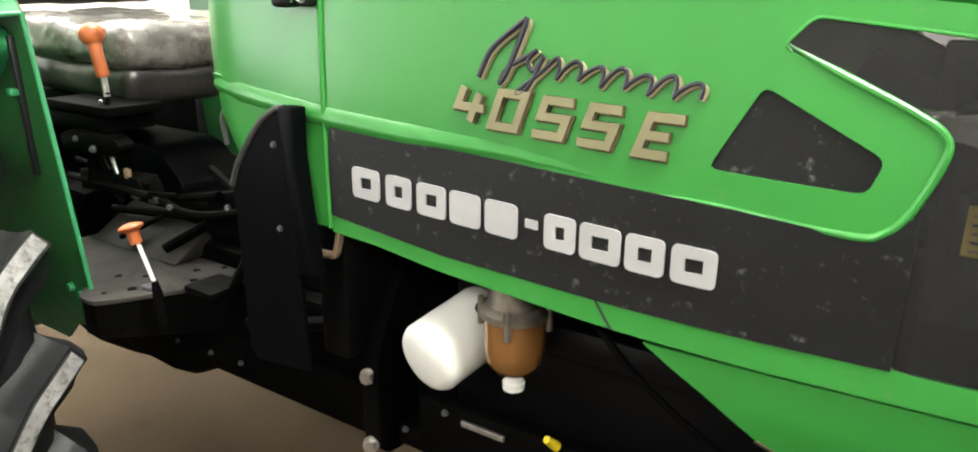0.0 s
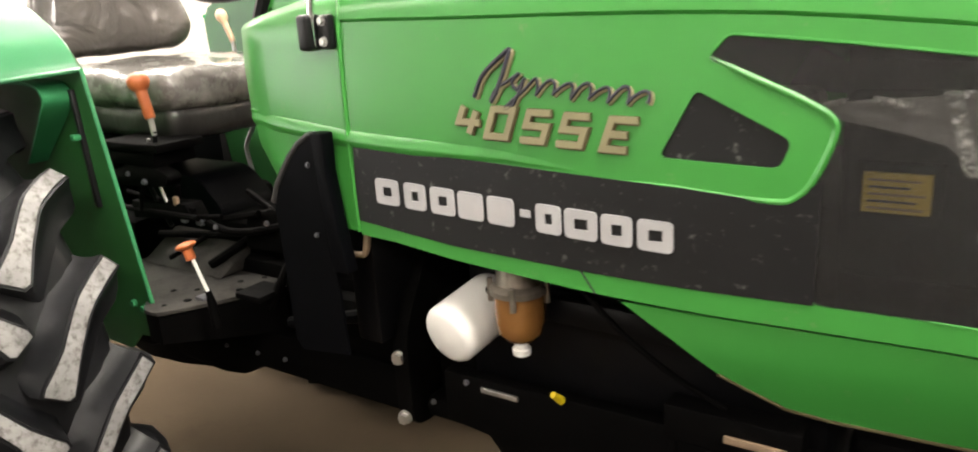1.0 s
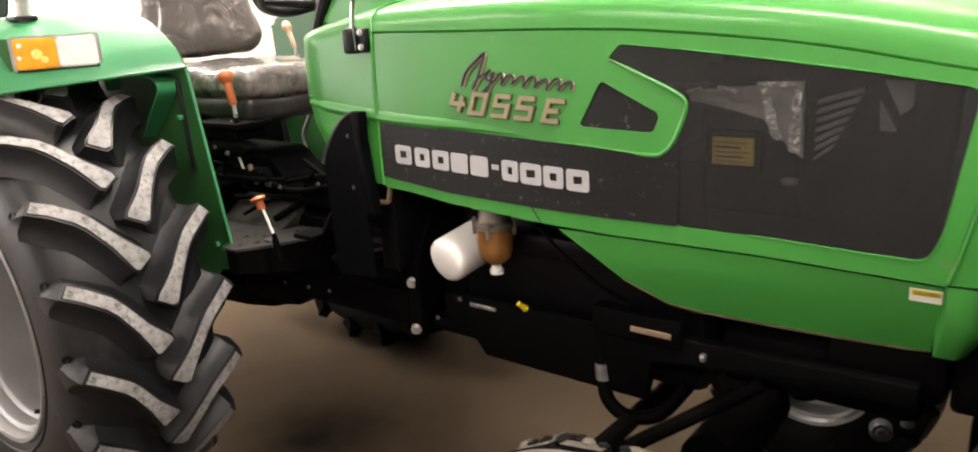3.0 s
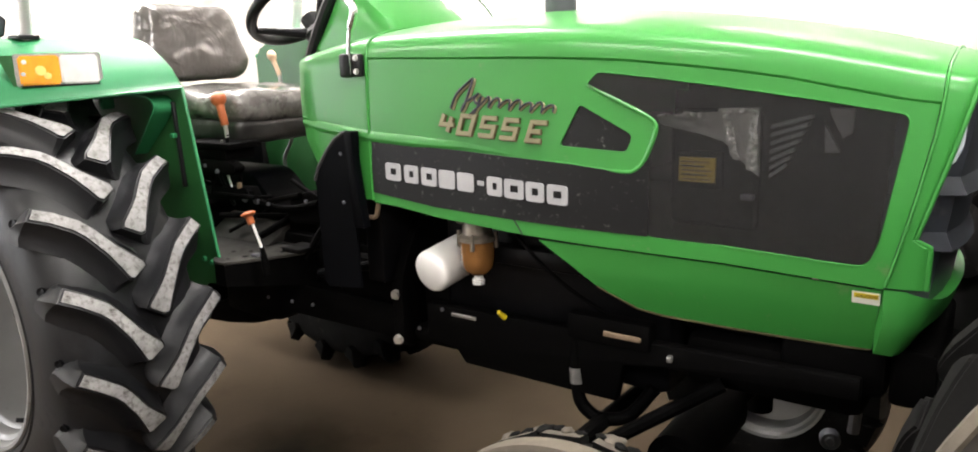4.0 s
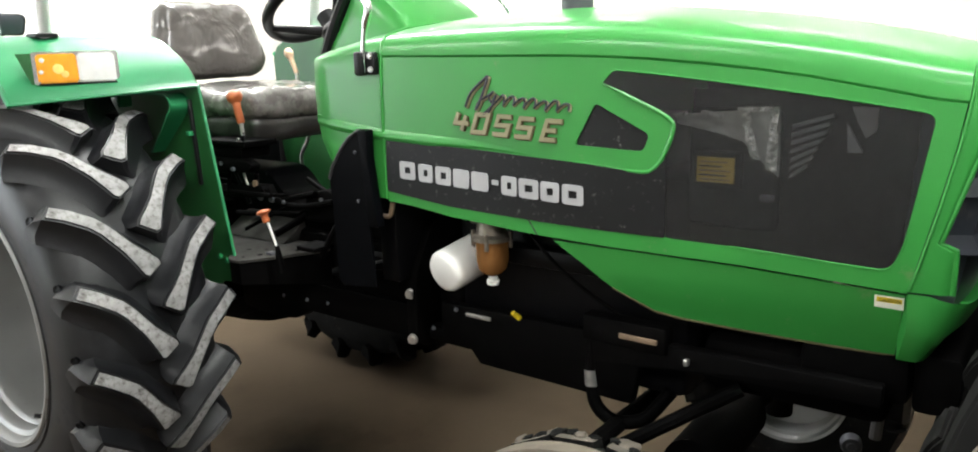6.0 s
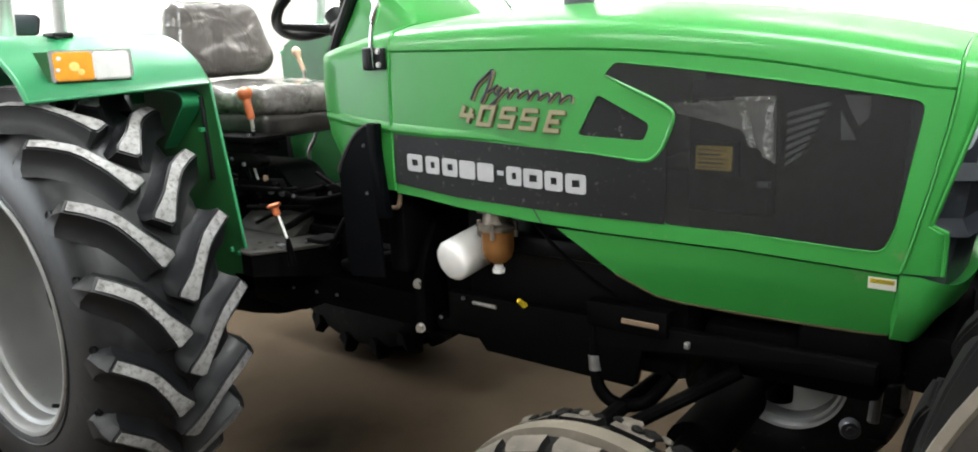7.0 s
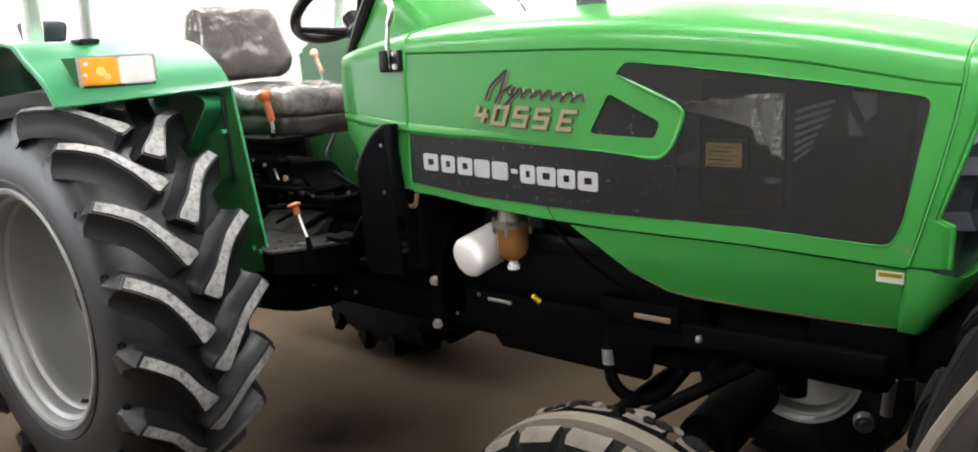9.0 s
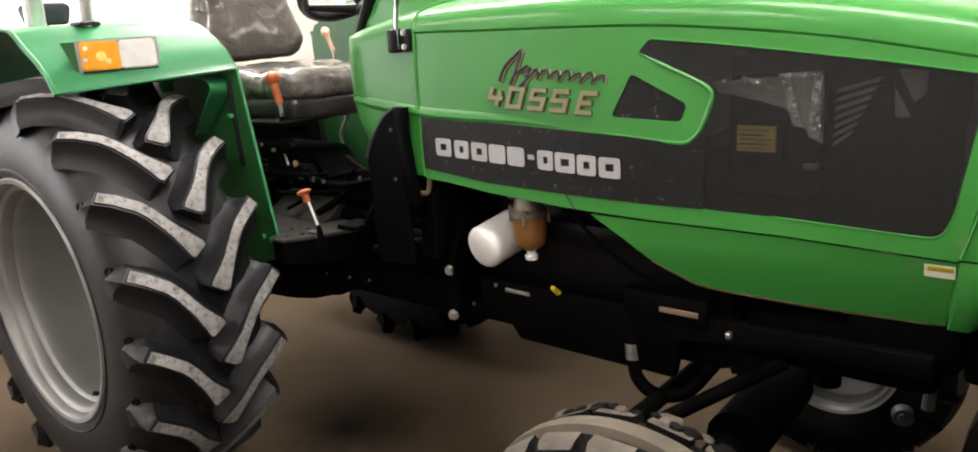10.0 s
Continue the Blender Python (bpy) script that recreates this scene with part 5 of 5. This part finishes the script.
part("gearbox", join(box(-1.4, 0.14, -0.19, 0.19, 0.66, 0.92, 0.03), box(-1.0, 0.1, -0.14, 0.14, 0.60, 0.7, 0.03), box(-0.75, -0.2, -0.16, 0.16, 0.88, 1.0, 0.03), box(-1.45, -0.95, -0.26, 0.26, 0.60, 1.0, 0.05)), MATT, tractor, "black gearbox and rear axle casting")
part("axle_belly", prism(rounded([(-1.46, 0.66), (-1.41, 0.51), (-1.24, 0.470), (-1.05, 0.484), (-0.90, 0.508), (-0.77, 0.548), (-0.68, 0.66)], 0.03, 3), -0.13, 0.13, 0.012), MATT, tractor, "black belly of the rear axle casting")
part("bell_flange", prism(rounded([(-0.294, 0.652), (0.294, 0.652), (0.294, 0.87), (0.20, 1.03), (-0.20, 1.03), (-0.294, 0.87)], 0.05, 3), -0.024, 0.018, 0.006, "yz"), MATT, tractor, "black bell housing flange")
for y, z in ((-0.293, 0.818), (-0.293, 0.681), (0.293, 0.818), (0.293, 0.681)):
    part("flange_bolt", hexbolt((-0.005, y, z), (0.35, -1 if y < 0 else 1, 0), 0.0115, 0.013), STEEL, tractor, "bright steel flange bolt")
part("rear_axle", tube([(REAR.x, -0.80, REAR.z), (REAR.x, -0.5, REAR.z), (REAR.x, -0.45, REAR.z), (REAR.x, 0.45, REAR.z), (REAR.x, 0.5, REAR.z), (REAR.x, 0.80, REAR.z)], [0.06, 0.07, 0.11, 0.11, 0.07, 0.06], 20), BLACK, tractor, "black rear axle tube")
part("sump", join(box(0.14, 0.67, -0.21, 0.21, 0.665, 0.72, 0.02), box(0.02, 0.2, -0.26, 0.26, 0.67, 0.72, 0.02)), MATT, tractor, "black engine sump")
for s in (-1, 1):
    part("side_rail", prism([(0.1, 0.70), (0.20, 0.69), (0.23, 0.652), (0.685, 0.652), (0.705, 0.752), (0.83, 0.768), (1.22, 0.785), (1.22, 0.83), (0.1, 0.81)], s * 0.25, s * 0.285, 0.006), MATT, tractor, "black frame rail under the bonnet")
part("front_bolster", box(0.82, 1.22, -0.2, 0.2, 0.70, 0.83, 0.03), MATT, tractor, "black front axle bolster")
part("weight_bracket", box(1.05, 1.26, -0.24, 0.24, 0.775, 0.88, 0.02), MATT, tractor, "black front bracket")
# two black blocks added to fill the dark gap ahead of the bracket
part("front_carrier", prism(rounded([(1.262, 0.885), (1.262, 0.76), (1.31, 0.76), (1.345, 0.79), (1.345, 0.885)], 0.015, 3), -0.21, 0.21, 0.006), MATT, tractor, "added black block under the nose")
part("front_weight", prism(rounded([(1.285, 0.655), (1.285, 0.45), (1.36, 0.45), (1.36, 0.655)], 0.02, 3), 0.02, 0.30, 0.008), MATT, tractor, "added black block filling the dark gap")
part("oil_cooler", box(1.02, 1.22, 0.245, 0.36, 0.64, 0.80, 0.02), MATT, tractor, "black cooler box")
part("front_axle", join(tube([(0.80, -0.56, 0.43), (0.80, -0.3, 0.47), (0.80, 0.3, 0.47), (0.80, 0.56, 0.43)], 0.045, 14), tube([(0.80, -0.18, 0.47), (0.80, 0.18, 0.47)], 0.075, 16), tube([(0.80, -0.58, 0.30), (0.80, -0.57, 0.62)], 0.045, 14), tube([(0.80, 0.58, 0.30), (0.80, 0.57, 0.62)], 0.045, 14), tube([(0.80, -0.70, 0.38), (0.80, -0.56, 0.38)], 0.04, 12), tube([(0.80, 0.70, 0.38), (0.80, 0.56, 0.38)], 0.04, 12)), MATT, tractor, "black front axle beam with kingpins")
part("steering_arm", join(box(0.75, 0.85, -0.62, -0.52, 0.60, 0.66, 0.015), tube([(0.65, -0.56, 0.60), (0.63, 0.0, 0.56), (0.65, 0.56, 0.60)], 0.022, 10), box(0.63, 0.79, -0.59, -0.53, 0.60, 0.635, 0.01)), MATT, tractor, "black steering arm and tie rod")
part("rail_strip", box(0.66, 0.755, -0.303, -0.297, 0.824, 0.836, 0.001), TAN, tractor, "tan paper strip on the frame rail")
part("rail_cover", box(0.56, 0.775, -0.298, -0.25, 0.80, 0.865, 0.006), MATT, tractor, "black cover above the frame rail")
part("rail_strip", box(0.193, 0.275, -0.292, -0.286, 0.787, 0.797, 0.001), STEEL, tractor, "bare metal strip on the frame rail")
part("yellow_cap", tube([(0.366, -0.285, 0.812), (0.360, -0.305, 0.832)], [0.0085, 0.006], 10), BRASS, tractor, "small yellow cap")

# bolts, plugs and links that catch the light on the castings
for x, y, z in ((-0.62, -0.262, 0.70), (-0.50, -0.262, 0.705), (-0.40, -0.262, 0.71), (0.05, -0.262, 0.715), (0.16, -0.29, 0.80)):
    part("casting_bolt", hexbolt((x, y, z), (0.2, -1, 0), 0.0045, 0.005), PIPE, tractor)
part("side_casting", join(prism([(-0.86, 0.62), (-0.66, 0.608), (-0.58, 0.62), (-0.50, 0.66), (-0.02, 0.66), (-0.02, 0.77), (-0.86, 0.77)], -0.258, -0.17, 0.015), box(-0.30, -0.02, -0.25, -0.19, 0.76, 0.90, 0.03)), MATT, tractor, "black gearbox side casting")
part("pedal_link", tube([(-0.31, -0.30, 0.84), (-0.12, -0.30, 0.888), (-0.06, -0.30, 0.903)], [0.014, 0.014, 0.018], 10), SHEET, tractor, "black pedal link")
part("elbow", tube(smooth_path([(-0.045, -0.352, 1.055), (-0.012, -0.352, 1.058), (-0.004, -0.35, 1.075), (-0.004, -0.345, 1.095)], 4), 0.007, 8), TAN, tractor, "small tan pipe elbow")
part("axle_stop", box(0.818, 0.830, -0.30, -0.285, 0.788, 0.804, 0.003), STEEL, tractor)
part("ball_joint", lathe([(0.0, -0.004), (0.012, -0.006), (0.016, 0.0), (0.026, -0.002), (0.030, 0.004), (0.030, 0.03), (0.0, 0.03)], 20), PIPE, tractor, "dark steering ball joint", m=pose(1.05, 0.45, 0.309, 0, 0, 15))
part("spring_leg", tube([(1.123, 0.36, 0.40), (1.130, 0.36, 0.515)], 0.016, 10), GREY, tractor, "dull steel spring leg")

# fuel filter: amber bowl and white canister
bx, by = 0.305, -0.312
bowl = part("fuel_bowl", tube([(bx, by, 1.025), (bx, by, 0.995), (bx, by, 0.972), (bx, by, 0.950), (bx, by, 0.934), (bx, by, 0.925)], [0.044, 0.045, 0.045, 0.041, 0.028, 0.013], 28), FUEL, tractor, "amber fuel bowl of the filter")
part("bowl_head", join(tube([(bx, by, 1.022), (bx, by, 1.032), (bx, by, 1.04), (bx, by, 1.07)], [0.050, 0.050, 0.040, 0.036], 28), box(bx - 0.06, bx + 0.05, by - 0.015, by + 0.1, 1.06, 1.085, 0.006)), CASTHEAD, bowl, "cast metal filter head")
for a in (200, 290, 20):
    q = Vector((bx + 0.05 * math.cos(radians(a)), by + 0.05 * math.sin(radians(a)), 0))
    part("bowl_clip", tube([q + Vector((0, 0, 1.003)), q + Vector((0, 0, 1.045))], 0.0055, 8), CASTHEAD, bowl)
part("drain_plug", tube([(bx, by, 0.928), (bx, by, 0.915), (bx, by, 0.914), (bx, by, 0.903)], [0.012, 0.012, 0.017, 0.016], 14), WHITE, bowl, "white drain plug")
f0, f1 = Vector((0.166, -0.332, 0.922)), Vector((0.186, -0.190, 0.950))
d = (f1 - f0).normalized()
canister = part("oil_filter", tube([f0 - d * 0.018, f0 - d * 0.016, f0 - d * 0.010, f0 - d * 0.002, f1, f1 + d * 0.006], [0.001, 0.042, 0.054, 0.0585, 0.0585, 0.053], 32), WHITE, tractor, "white filter canister")
part("filter_mount", tube([f1, f1 + d * 0.06], [0.06, 0.066], 24), BLACK, canister)
# hoses and pipes
hose = smooth_path([(0.572, -0.27, 0.80), (0.575, -0.275, 0.70), (0.585, -0.275, 0.625), (0.63, -0.26, 0.585), (0.70, -0.24, 0.60), (0.76, -0.22, 0.68)], 5)
part("hose", tube(hose, 0.017, 12), MATT, tractor, "black rubber hose loop under the engine")
part("hose_clamp", tube([(0.573, -0.272, 0.715), (0.577, -0.274, 0.675)], 0.0205, 14), STEEL, tractor, "bright hose fitting")
part("drag_link", tube([(0.62, -0.35, 0.52), (0.92, -0.2, 0.72)], 0.018, 10), MATT, tractor, "black steering link")
part("cable", tube(smooth_path([(0.43, -0.32, 1.05), (0.50, -0.325, 0.99), (0.58, -0.315, 0.93), (0.66, -0.295, 0.88)], 4), 0.005, 8), MATT, tractor, "black cable")
part("pedal_arm", join(tube([(-0.30, -0.36, 0.90), (-0.26, -0.33, 0.99), (-0.15, -0.30, 1.05)], 0.01, 8), box(-0.36, -0.28, -0.40, -0.32, 0.925, 0.94, 0.004)), MATT, tractor, "black brake pedal")

# ---- the next tractor, nose to tail in the same row ----
neighbour = copy_thing(tractor, pose(2.022, -0.640, 0, 0, 0, 4) @ pose(1.20, 0.76, 0))
for ob in list(neighbour.children_recursive):
    if ob.name.split(".")[0] in ("work_lamp", "lamp_stem", "lamp_lens"):
        bpy.data.objects.remove(ob)
        continue
    if ob.name.split(".")[0] in ("lug", "tyre"):
        for slot in ob.material_slots:
            slot.link = "OBJECT"
            slot.material = DUSTY_SHADED
    if ob.name.split(".")[0] == "rear_wheel" and ob.matrix_basis.translation.y < 0:
        part("shoulder_edge", lathe([(0.690, -0.188), (0.7135, -0.194), (0.7140, -0.206), (0.704, -0.216), (0.690, -0.214)], 96, closed=True), RIBTOP, ob, "pale dusty tyre shoulder")
        part("sidewall", lathe([(0.700, -0.214), (0.688, -0.228), (0.655, -0.240), (0.58, -0.246), (0.50, -0.240), (0.42, -0.226)], 96), SIDEWALL, ob, "dusty brown tyre sidewall")
neighbour["label"] = "green farm tractor parked ahead with dusty rear tyre"
